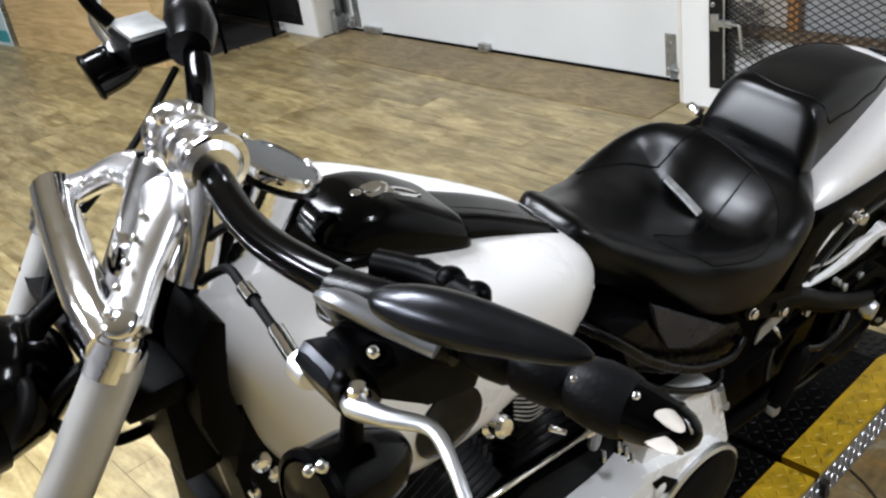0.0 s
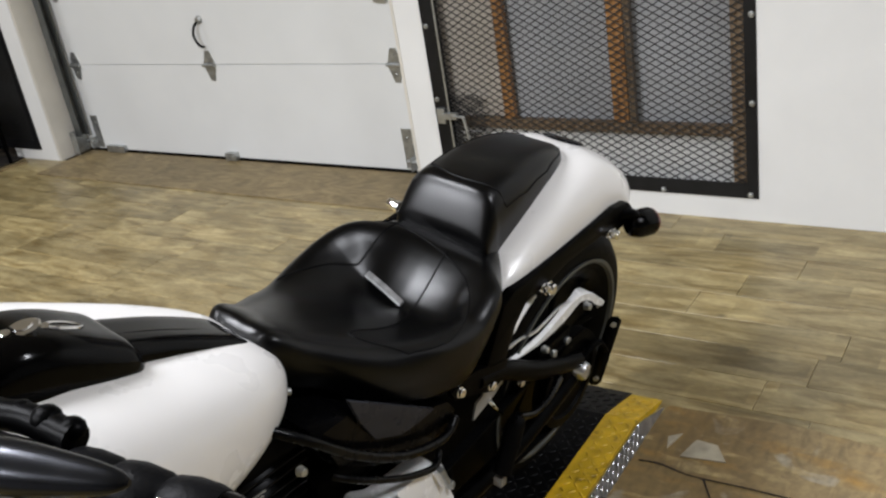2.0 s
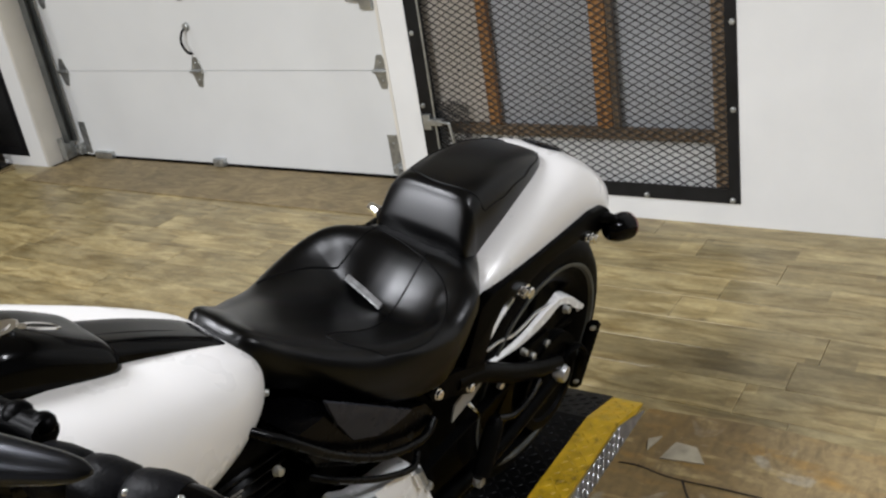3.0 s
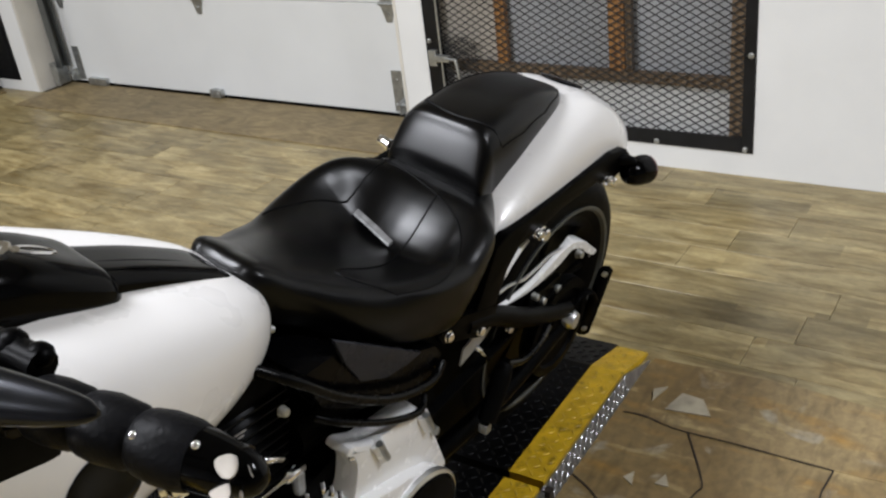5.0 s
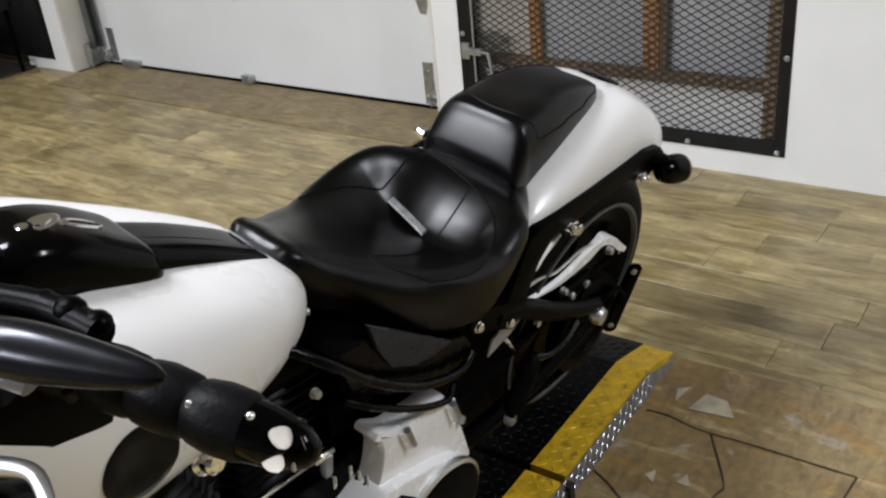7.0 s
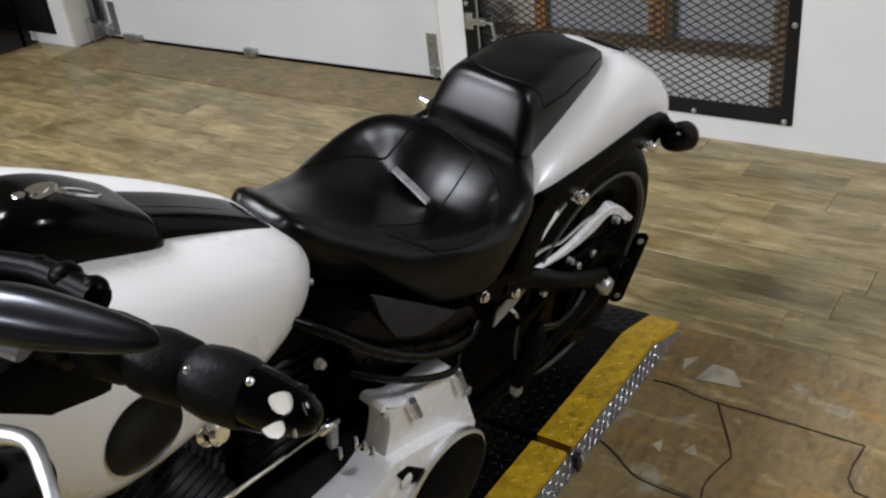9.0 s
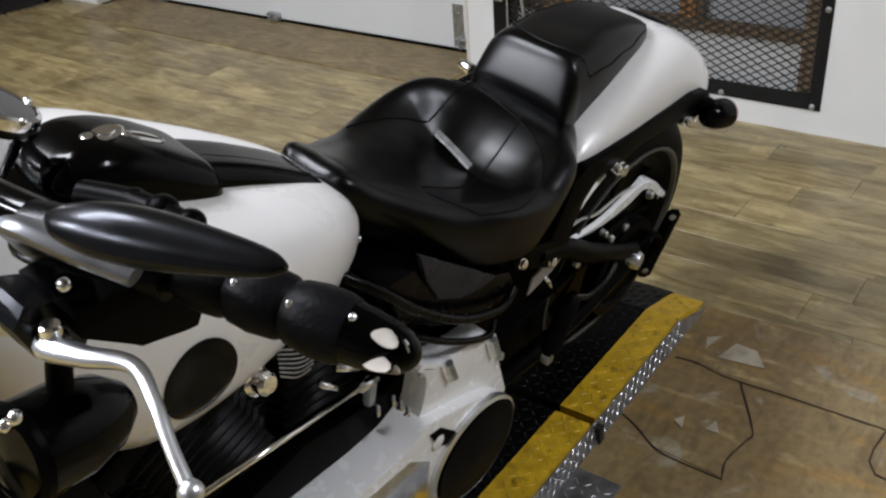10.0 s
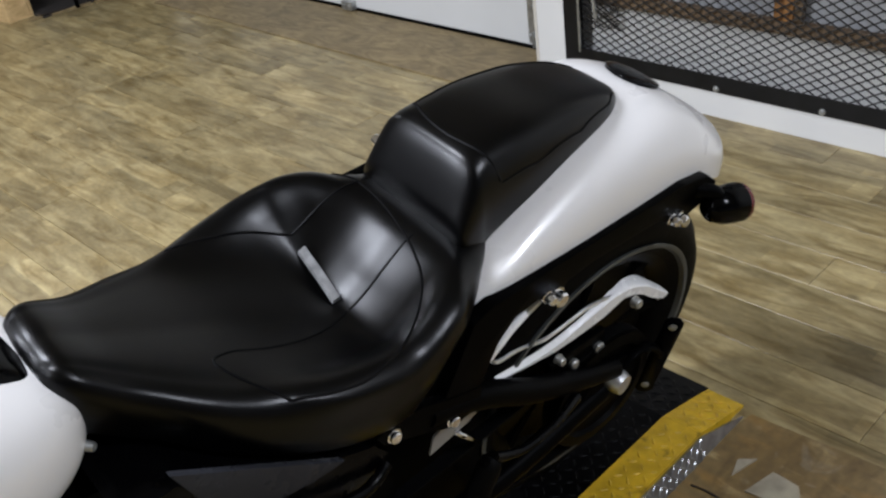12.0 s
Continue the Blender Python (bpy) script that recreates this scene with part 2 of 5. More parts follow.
def mottle(m, scale, stretch, low, high, lo=0.35, hi=0.65):
    """Blotches of wear, multiplied into the colour."""
    nt = m.node_tree
    b = nt.nodes["Principled BSDF"]
    old = b.inputs["Base Color"].links[0].from_socket
    geo = nt.nodes.new("ShaderNodeNewGeometry")
    mp = nt.nodes.new("ShaderNodeMapping")
    mp.inputs["Scale"].default_value = stretch
    nt.links.new(geo.outputs["Position"], mp.inputs["Vector"])
    n = nt.nodes.new("ShaderNodeTexNoise")
    n.inputs["Scale"].default_value, n.inputs["Detail"].default_value, n.inputs["Roughness"].default_value = scale, 7, 0.62
    nt.links.new(mp.outputs[0], n.inputs["Vector"])
    r = nt.nodes.new("ShaderNodeMapRange")
    r.inputs["From Min"].default_value, r.inputs["From Max"].default_value = lo, hi
    r.inputs["To Min"].default_value, r.inputs["To Max"].default_value = low, high
    nt.links.new(n.outputs["Fac"], r.inputs["Value"])
    mul = nt.nodes.new("ShaderNodeVectorMath")
    mul.operation = "SCALE"
    nt.links.new(old, mul.inputs[0])
    nt.links.new(r.outputs[0], mul.inputs["Scale"])
    nt.links.new(mul.outputs[0], b.inputs["Base Color"])


mottle(VINYL, 5.0, (1.8, 1.0, 1.0), 0.8, 1.16)
mottle(VINYL, 60.0, (1.6, 0.7, 1.0), 0.86, 1.1)
mottle(OLDPLY, 6.0, (1.0, 1.0, 1.0), 0.82, 1.12)


def worn_sheet(name):
    """Ochre sheet with brown stains, pale scuffs and a faint streak."""
    m = bpy.data.materials.new(name)
    m.use_nodes = True
    nt = m.node_tree
    b = nt.nodes["Principled BSDF"]
    tc = nt.nodes.new("ShaderNodeTexCoord")

    def noise(scale, detail, warp, lo, hi, stretch=(1, 1, 1)):
        mp = nt.nodes.new("ShaderNodeMapping")
        mp.inputs["Scale"].default_value = stretch
        nt.links.new(tc.outputs["Object"], mp.inputs["Vector"])
        n = nt.nodes.new("ShaderNodeTexNoise")
        n.inputs["Scale"].default_value, n.inputs["Detail"].default_value, n.inputs["Distortion"].default_value = scale, detail, warp
        nt.links.new(mp.outputs[0], n.inputs["Vector"])
        r = nt.nodes.new("ShaderNodeMapRange")
        r.inputs["From Min"].default_value, r.inputs["From Max"].default_value = lo, hi
        nt.links.new(n.outputs["Fac"], r.inputs["Value"])
        return r.outputs[0]

    def mix(fac, a, c):
        n = nt.nodes.new("ShaderNodeMix")
        n.data_type = "RGBA"
        nt.links.new(fac, n.inputs["Factor"])
        for k, x in ((6, a), (7, c)):
            if isinstance(x, tuple):
                n.inputs[k].default_value = (*x, 1)
            else:
                nt.links.new(x, n.inputs[k])
        return n.outputs[2]

    c = mix(noise(2.3, 6, 0.6, 0.35, 0.7), (0.315, 0.232, 0.108), (0.2, 0.13, 0.044))
    c = mix(noise(5, 5, 0.3, 0.54, 0.74, (3.2, 0.9, 1)), c, (0.34, 0.195, 0.045))
    c = mix(noise(6.5, 4, 0.5, 0.57, 0.68, (3.0, 0.8, 1)), c, (0.42, 0.315, 0.145))
    c = mix(noise(7, 7, 0.8, 0.62, 0.7), c, (0.38, 0.33, 0.235))
    c = mix(noise(9, 8, 1.2, 0.5, 0.9, (1, 3, 1)), c, (0.1, 0.068, 0.028))
    c = mix(noise(45, 5, 0.2, 0.35, 1.2), c, (0.08, 0.05, 0.025))
    nt.links.new(c, b.inputs["Base Color"])
    b.inputs["Roughness"].default_value = 0.42
    return m


WORN = worn_sheet("worn_floor_patch")
GAPDARK = mat("dark_crack", (0.022, 0.015, 0.009), 0.8, vary=0.3)
GAP = mat("dark_floor_joint", (0.07, 0.052, 0.034), 0.8, vary=0.3)
YELLOW = mat("yellow_safety_paint", (0.57, 0.36, 0.012), 0.42, vary=0.28, scale=22, bump=0.3, bump_scale=160)
mottle(YELLOW, 30.0, (1, 1, 1), 0.35, 1.0, 0.3, 0.42)
LIFTBLACK = mat("black_tread_plate", (0.0018, 0.0018, 0.002), 0.36, 0.1, vary=0.6, scale=18, bump=0.4, bump_scale=120, spec=0.12)
TREAD = mat("bare_tread_plate", (0.33, 0.33, 0.33), 0.38, 0.85, vary=0.35, scale=25, bump=0.2)
WHITEPAINT = mat("pearl_white_paint", (0.74, 0.725, 0.71), 0.28, vary=0.02, scale=3, coat=0.5, rough_vary=0.03)
GLOSSBLACK = mat("gloss_black_paint", (0.0006, 0.0006, 0.0007), 0.12, vary=0.2, scale=6, rough_vary=0.04, spec=0.12)
SATINBLACK = mat("satin_black_paint", (0.0006, 0.0006, 0.0007), 0.36, vary=0.25, scale=12, bump=0.08, spec=0.035)
ENGINE = mat("black_engine_enamel", (0.0005, 0.0005, 0.0005), 0.5, vary=0.4, scale=25, bump=0.2, spec=0.04)
CHROME = mat("chrome_plate", (0.93, 0.93, 0.94), 0.1, 1.0, vary=0.04, scale=10, rough_vary=0.04, bump=0.5, bump_scale=32)
CASTCHROME = mat("worn_chrome_casting", (0.93, 0.93, 0.95), 0.24, 1.0, vary=0.05, scale=10, rough_vary=0.06, bump=0.3, bump_scale=32)
POLISHED = mat("polished_aluminium", (0.78, 0.8, 0.83), 0.36, 1.0, vary=0.06, scale=14, rough_vary=0.08)
SLIDER = mat("satin_fork_slider", (0.45, 0.44, 0.42), 0.35, 0.5, vary=0.1, scale=14, rough_vary=0.08)
# near-white base colour stands in for bright reflections on polished alloy
SHINEALLOY = mat("alloy_with_painted_shine", (0.9, 0.9, 0.9), 0.26, 0.1, vary=0.02, scale=14, rough_vary=0.06)
LEATHER = mat("black_seat_vinyl", (0.0004, 0.0004, 0.0005), 0.29, vary=0.2, scale=25, bump=0.05, bump_scale=420, rough_vary=0.03, spec=0.24)
FIN = mat("fin_edges", (0.004, 0.004, 0.0045), 0.42, 0.0, vary=0.2, scale=20, spec=0.12)
LITFIN = mat("lit_fin_edge", (0.4, 0.4, 0.41), 0.4, 0.8, vary=0.3, scale=40)
SHELL = mat("satin_mirror_shell", (0.022, 0.023, 0.026), 0.24, 0.85, vary=0.2, scale=12, spec=0.3)
OILSHEEN = mat("blue_grey_reflection", (0.026, 0.027, 0.032), 0.28, vary=0.3, scale=9, spec=0.12)
DARKSTORE = mat("dark_store_panel", (0.05, 0.05, 0.048), 0.7, vary=0.4, scale=3)
TAG = mat("dull_silver_tag", (0.2, 0.2, 0.2), 0.45, 0.5, vary=0.3, scale=60)
GRIPRUBBER = mat("satin_grip_rubber", (0.004, 0.004, 0.0045), 0.42, vary=0.3, scale=30, bump=0.3, bump_scale=300, spec=0.07)
STEM = mat("brushed_stem_metal", (0.24, 0.245, 0.26), 0.36, 0.9, vary=0.25, scale=20, spec=0.3)
INLAY = mat("ivory_inlay", (0.46, 0.42, 0.37), 0.3, vary=0.1)
TRACKGREY = mat("dull_grey_steel", (0.09, 0.095, 0.09), 0.5, 0.3, vary=0.3, scale=10)
SCRAP = mat("pale_paper_remnant", (0.36, 0.32, 0.235), 0.6, vary=0.25, scale=20)
GREYSATIN = mat("dark_grey_satin", (0.001, 0.001, 0.0013), 0.26, 0.0, vary=0.2, scale=12, spec=0.1)
STITCH = mat("dark_piping", (0.0016, 0.0016, 0.0018), 0.5, vary=0.2, spec=0.12)
GLASSGREY = mat("gauge_face", (0.035, 0.036, 0.038), 0.12, vary=0.05, rough_vary=0.02)
REDLENS = mat("red_lens", (0.1, 0.004, 0.005), 0.15, vary=0.1)
DARKMAT = mat("dark_floor_mat", (0.02, 0.016, 0.013), 0.85, vary=0.4, scale=15, bump=0.4)
POSTER = mat("blue_white_board", (0.5, 0.62, 0.65), 0.4, vary=0.3, scale=4)

# ---- the room ----
bm = box((-4.2, -5.2, -0.12), (6.0, 10.2, -0.012))
floor = tagged(link("floor", bm, GAP, smooth=False), "yellow-brown wood-look vinyl plank floor, worn", "floor", kind="structure")

XW = 4.37   # inner face of the wall with door and cages
XD = 4.575  # inner face of the overhead door
bm = box((XW, -5, 0), (4.7, 1.30, CEIL))
box((XW, 1.30, 0), (4.7, 2.705, 0.092), bm=bm)
box((XW, 1.30, 2.2), (4.7, 2.705, CEIL), bm=bm)
box((XW, 2.705, 0), (4.7, 2.844, CEIL), bm=bm)
box((XW, 2.844, 2.12), (4.7, 5.62, CEIL), bm=bm)
box((XW, 5.62, 0), (4.7, 5.765, CEIL), bm=bm)
box((XW, 5.765, 0), (4.7, 6.06, 0.065), bm=bm)
box((XW, 5.765, 2.2), (4.7, 7.4, CEIL), bm=bm)
box((XW, 7.4, 0), (4.7, 10, CEIL), bm=bm)
tagged(link("wall_east", bm, WALL, smooth=False), "white painted wall with overhead door and mesh cages", "wall", kind="structure")
# unseen walls and ceiling, kept grey so gloss blacks reflect less
for nm, a, b in (("wall_west", (-4.2, -5, 0), (-4, 10, CEIL)), ("wall_south", (-4.2, -5.2, 0), (4.7, -5, CEIL)), ("wall_north", (-4.2, 10, 0), (4.7, 10.2, CEIL)),
                 ("wall_behind_cages", (5.3, -5, 0), (5.4, 10, CEIL))):
    tagged(link(nm, box(a, b), GREYWALL, smooth=False), "unseen closing wall, greyed to hold back bounce light", "wall", kind="structure")
tagged(link("ceiling", box((-4.2, -5.2, CEIL), (5.4, 10.2, CEIL + 0.15)), CEILING, smooth=False), "unseen ceiling, darkened to hold back bounce light", "ceiling", kind="structure")

# jamb linings of the overhead door
bm = box((XW + 0.002, 5.60, 0), (4.69, 5.617, 2.12))
tagged(link("door_jamb", bm, JAMB, smooth=False), "cream painted door jamb return", "jamb", kind="structure")
bm = box((XW + 0.002, 2.847, 0), (4.69, 2.862, 2.12))
tagged(link("door_jamb", bm, JAMB, smooth=False), "cream painted door jamb return", "jamb", kind="structure")

# lamps under the ceiling
for x, y, turned, watts, width in LAMPS:
    lamp = thing("ceiling_light", "white strip light fixture on the ceiling", "ceiling light", pose(x, y, CEIL, 0, 0, turned), group="ceiling lights")
    part("housing", box((-width / 2 - 0.03, -0.62, -0.07), (width / 2 + 0.03, 0.62, -0.001), 0.01), DOORWHITE, lamp, smooth=False)
    data = bpy.data.lights.new("strip_light", "AREA")
    data.shape, data.size, data.size_y, data.energy, data.color = "RECTANGLE", width, 1.15, watts, (0.965, 0.985, 1.0)
    li = new("strip_light", data)
    li.matrix_basis = pose(x, y, CEIL - 0.08, 0, 0, turned)

# ---- overhead door ----
door = thing("door_1", "white sectional overhead garage door, closed", "garage door", kind="structure")
for z0, z1 in ((0.02, 0.5545), (0.557, 1.0235), (1.026, 1.5515), (1.554, 2.14)):
    part("door_section", box((XD, 2.9, z0), (XD + 0.045, 5.56, z1), 0.003), DOORWHITE, door, smooth=False)
part("bottom_seal", box((XD - 0.002, 2.9, 0.0), (XD + 0.05, 5.56, 0.018), 0.004), RUBBER, door, smooth=False)


def hinge(y, z):
    bm = plate([(-0.045, 0.0), (-0.016, 0.078), (0.016, 0.078), (0.045, 0.0), (0.016, -0.088), (-0.016, -0.088)], 0.004, pose(XD, y, z, 90, 0, -90))
    tube([(XD - 0.012, y - 0.045, z), (XD - 0.012, y + 0.045, z)], 0.009, 8, bm)
    bolt((XD - 0.004, y, z + 0.045), (-1, 0, 0), 0.006, 0.006, bm)
    bolt((XD - 0.004, y, z - 0.05), (-1, 0, 0), 0.006, 0.006, bm)
    return part("hinge", bm, GALV, door)


for z in (0.555, 1.024):
    for y in (3.04, 4.285, 5.45):
        hinge(y, z)
# corner brackets and the lift loop
for y, s in ((3.045, -1), (5.44, 1)):
    bm = box((XD - 0.004, y - 0.03, 0.03), (XD, y + 0.03, 0.235))
    box((XD - 0.05, y + s * 0.03 - 0.002, 0.03), (XD, y + s * 0.03 + 0.002, 0.1), bm=bm)
    tube([(XD - 0.03, y, 0.075), (XD - 0.03, y + s * 0.09, 0.075)], 0.011, 8, bm)
    bolt((XD - 0.004, y, 0.19), (-1, 0, 0), 0.007, 0.006, bm)
    part("corner_bracket", bm, GALV, door)
bm = box((XD - 0.03, 5.2, 0.008), (XD, 5.36, 0.05), 0.004)
part("bottom_bracket", bm, GALV, door)
bm = box((XD - 0.035, 4.235, 0.012), (XD, 4.315, 0.055), 0.004)
bolt((XD - 0.035, 4.255, 0.035), (-1, 0, 0), 0.008, 0.006, bm)
bolt((XD - 0.035, 4.295, 0.035), (-1, 0, 0), 0.008, 0.006, bm)
part("bottom_bracket", bm, GALV, door)
bm = tube([(XD - 0.01, 4.284, 0.795), (XD - 0.035, 4.297, 0.77), (XD - 0.045, 4.305, 0.72), (XD - 0.035, 4.29, 0.67), (XD - 0.012, 4.28, 0.655)], 0.007, 8)
part("pull_handle", bm, SATINBLACK, door)
part("handle_boss", bolt((XD, 4.282, 0.8), (-1, 0, 0), 0.018, 0.02), GALV, door)
bm = box((XD - 0.02, 3.02, 0.85), (XD, 3.09, 0.935), 0.004)
tube([(XD - 0.015, 3.09, 0.895), (XD - 0.015, 3.16, 0.897)], 0.01, 8, bm)
part("slide_lock", bm, GALV, door)
# track of the door
track = thing("door_track", "galvanised steel vertical track beside the garage door", "door track")
bm = box((XD - 0.09, 5.49, 0.12), (XD - 0.086, 5.545, 2.1))
box((XD - 0.086, 5.541, 0.12), (XD - 0.03, 5.545, 2.1), bm=bm)
box((XD - 0.034, 5.49, 0.12), (XD - 0.03, 5.545, 2.1), bm=bm)
part("channel", bm, TRACKGREY, track, smooth=False)
bm = box((XD - 0.13, 5.545, 0.02), (XD - 0.02, 5.549, 0.16))
box((XD - 0.13, 5.50, 0.02), (XD - 0.126, 5.549, 0.16), bm=bm)
bolt((XD - 0.13, 5.52, 0.05), (-1, 0, 0), 0.008, 0.008, bm)
bolt((XD - 0.13, 5.52, 0.12), (-1, 0, 0), 0.008, 0.008, bm)
part("jamb_bracket", bm, GALV, track, smooth=False)

# plywood threshold in front of the door
tagged(link("threshold_board", box((4.14, 2.86, -0.01), (XD - 0.006, 5.55, 0.006), 0.002), OLDPLY, smooth=False),
       "worn brown plywood sheet on the floor before the garage door", "plywood sheet")


# ---- mesh cages ----
def expanded_mesh(y0, y1, z0, z1, x, pitch_y=0.05, pitch_z=0.029, w=0.0048):
    """Expanded metal: zigzag strands that touch at the knuckles."""
    verts, faces = [], []

    def bar(p, q):
        d = (q - p).normalized()
        nrm = V(0, -d.z, d.y) * w * 0.5
        i = len(verts)
        for c in (p, q):
            for sx, sn in ((-1, -1), (-1, 1), (1, 1), (1, -1)):
                verts.append(c + nrm * sn + V(sx * 0.0012, 0, 0))
        for k in range(4):
            faces.append((i + k, i + (k + 1) % 4, i + 4 + (k + 1) % 4, i + 4 + k))

    ny, nz = int((y1 - y0) / pitch_y), int((z1 - z0) / pitch_z)
    hy, hz = (y1 - y0) / ny / 2, (z1 - z0) / nz / 2
    for j in range(nz + 1):
        for i in range(2 * ny):
            za, zb = z0 + 2 * j * hz, z0 + (2 * j + 1) * hz
            ya, yb = y0 + i * hy, y0 + (i + 1) * hy
            if i % 2:
                za, zb = zb, za
            if max(za, zb) <= z1:
                bar(V(x, ya, za), V(x, yb, zb))
            zc, zd = z0 + 2 * j * hz, z0 + (2 * j - 1) * hz
            if i % 2:
                zc, zd = zd, zc
            if min(zc, zd) >= z0:
                bar(V(x, ya, zc), V(x, yb, zd))
    me = bpy.data.meshes.new("expanded_mesh")
    me.from_pydata(verts, [], faces)
    me.materials.append(MESHSTEEL)
    return new("expanded_mesh", me)


def cage_door(y0, y1, z0, z1, label, left=0.045):
    cage = thing("cage_door", label, "mesh door")
    b = 0.042
    for a, c in (((XW - 0.006, y0, z0), (XW, y0 + b, z1)), ((XW - 0.006, y1 - left, z0), (XW, y1, z1)),
                 ((XW - 0.0065, y0 + b, z0), (XW, y1 - left, z0 + 0.06)), ((XW - 0.0065, y0 + b, z1 - b), (XW, y1 - left, z1))):
        part("frame_bar", box(a, c, 0.001), BLACKSTEEL, cage, smooth=False)
    for a, c in (((XW + 0.001, y0 + b - 0.004, z0), (XW + 0.02, y0 + b, z1)), ((XW + 0.001, y1 - left, z0), (XW + 0.02, y1 - left + 0.004, z1))):
        part("angle_leg", box(a, c), BLACKSTEEL, cage, smooth=False)
    m = expanded_mesh(y0 + b, y1 - left, z0 + 0.05, z1 - b, XW + 0.012)
    m.parent = cage
    return cage


cage = cage_door(1.301, 2.705, 0.094, 2.2, "black steel framed door of expanded metal mesh, closed", 0.07)
for y, z in ((1.329, 0.105), (1.671, 0.104), (2.05, 0.104), (2.4, 0.104), (1.318, 0.464), (1.315, 0.786), (1.315, 1.12), (2.686, 0.454), (2.685, 0.776), (2.685, 1.12)):
    part("bolt", bolt((XW - 0.006, y, z + 0.003), (-1, 0, 0), 0.009, 0.009), GALV, cage)
part("gap_strip", box((XW - 0.01, 2.628, 0.14), (XW - 0.004, 2.636, 2.1)), GALV, cage, smooth=False)
latch = box((XW - 0.03, 2.585, 0.372), (XW - 0.004, 2.66, 0.4), 0.004)
tube([(XW - 0.02, 2.64, 0.385), (XW - 0.03, 2.56, 0.388), (XW - 0.032, 2.545, 0.375), (XW - 0.03, 2.535, 0.29)], 0.007, 8, latch)
box((XW - 0.022, 2.65, 0.35), (XW - 0.004, 2.69, 0.42), 0.003, latch)
part("latch", latch, GALV, cage)
m = expanded_mesh(2.47, 2.635, 0.24, 0.472, XW + 0.02, 0.03, 0.018, 0.004)
m.name = "latch_guard_mesh"
m.parent = cage
# timber and sheets behind the first mesh
for nm, a, b, mt in (("stud", (XW + 0.022, 1.345, 0.1), (XW + 0.055, 1.40, 2.2), DULLSTUD), ("stud", (XW + 0.022, 1.808, 0.37), (XW + 0.055, 1.872, 2.2), STUD),
                     ("stud", (XW + 0.026, 1.78, 0.37), (XW + 0.055, 1.804, 2.2), DULLSTUD),
                     ("stud", (XW + 0.022, 2.325, 0.37), (XW + 0.055, 2.37, 2.2), STUD), ("stud", (XW + 0.024, 1.40, 0.325), (XW + 0.055, 2.6, 0.368), DULLSTUD)):
    tagged(link(nm, box(a, b, 0.002), mt, smooth=False), "brown stained timber stud behind the mesh", "stud", group="studs behind the mesh", kind="structure")
tagged(link("back_panel", box((XW + 0.075, 1.2, 0.0), (XW + 0.09, 2.8, 2.4)), GREYPANEL, smooth=False), "pale grey sheet panel behind the mesh", "panel", kind="structure")
tagged(link("side_panel", box((XW + 0.058, 2.345, 0.37), (XW + 0.071, 2.66, 2.2)), PALESHEET, smooth=False), "pale cream sheet panel behind the mesh", "panel", kind="structure")

tagged(link("low_panel", box((XW + 0.058, 1.41, 0.1), (XW + 0.071, 2.62, 0.322)), WALL, smooth=False), "white painted kick panel low behind the mesh", "panel", kind="structure")

cage_door(5.767, 7.39, 0.067, 2.2, "black steel framed mesh door over a dark store", 0.045)
tagged(link("back_panel", box((XW + 0.3, 5.7, 0.0), (XW + 0.33, 7.5, 2.4)), DARKSTORE, smooth=False), "dark panel behind the second mesh door", "panel", kind="structure")

# ---- wheel lift ----
lift = thing("wheel_lift", "low black tread plate motorcycle lift with yellow edges", "lift")
ZL, Y0, Y1 = 0.052, 1.226, 1.72
for x0, x1 in ((-0.2, 2.477), (2.499, 2.955)):
    part("deck", box((x0, Y0 + 0.09, 0.006), (x1, Y1 - 0.09, ZL)), LIFTBLACK, lift, smooth=False)
    for a, b in ((Y0, Y0 + 0.089), (Y1 - 0.089, Y1)):
        part("yellow_edge", box((x0, a, 0.008), (x1, b, ZL + 0.001)), YELLOW, lift, "yellow painted tread plate edge", smooth=False)
ramp = bmesh.new()
plate([(2.956, 0.0), (3.135, 0.0), (3.135, 0.006), (2.956, ZL)], Y1 - Y0 - 0.18, pose(0, Y1 - 0.09, 0, 90, 0, 0), 0, ramp)
part("ramp", ramp, LIFTBLACK, lift, smooth=False)
for a, w in ((Y0 + 0.089, 0.089), (Y1, 0.089)):
    r = plate([(2.956, 0.0), (3.13, 0.0), (3.13, 0.006), (2.956, ZL + 0.001)], w, pose(0, a, 0, 90, 0, 0))
    part("yellow_edge", r, YELLOW, lift, smooth=False)
sk = plate([(-0.2, 0.0), (3.1, 0.0), (3.1, 0.004), (2.956, ZL - 0.004), (-0.2, ZL - 0.004)], 0.004, pose(0, Y0 - 0.0135, 0, 76, 0, 0))
part("side_skirt", sk, TREAD, lift, "bare metal tread plate skirt", smooth=False)

# ---- motorcycle ----
from mathutils.bvhtree import BVHTree
BIKE = Matrix.Translation((2.70, 1.462, 0.055)) @ pose(0, 0, 0, 0, 0, -4.5) @ pose(0, 0, 0, 11, 0, 0)
bike = thing("motorcycle", "white and black cruiser motorcycle leaning on a low lift", "motorcycle", BIKE)


def raised(p, k=0.12):
    """The far side sits a little higher."""
    return V(p[0], p[1], p[2] + k * max(p[1], 0.0))


def shell(stations, n=24, power=0.7, far=0.12, drop=0.0):
    """Rings along x: (x, bottom z, top z, half width); rounded top, flat bottom."""
    rings = []
    for x, zb, zt, w in stations:
        ring = []
        for k in range(n):
            a = math.pi * k / (n - 1)
            c, s = math.cos(a), math.sin(a)
            ring.append(raised((x, w * math.copysign(abs(c) ** power, c), zb + (zt - zb) * max(s, 0.0) ** power), far))
        rings.append(ring)
    return rings


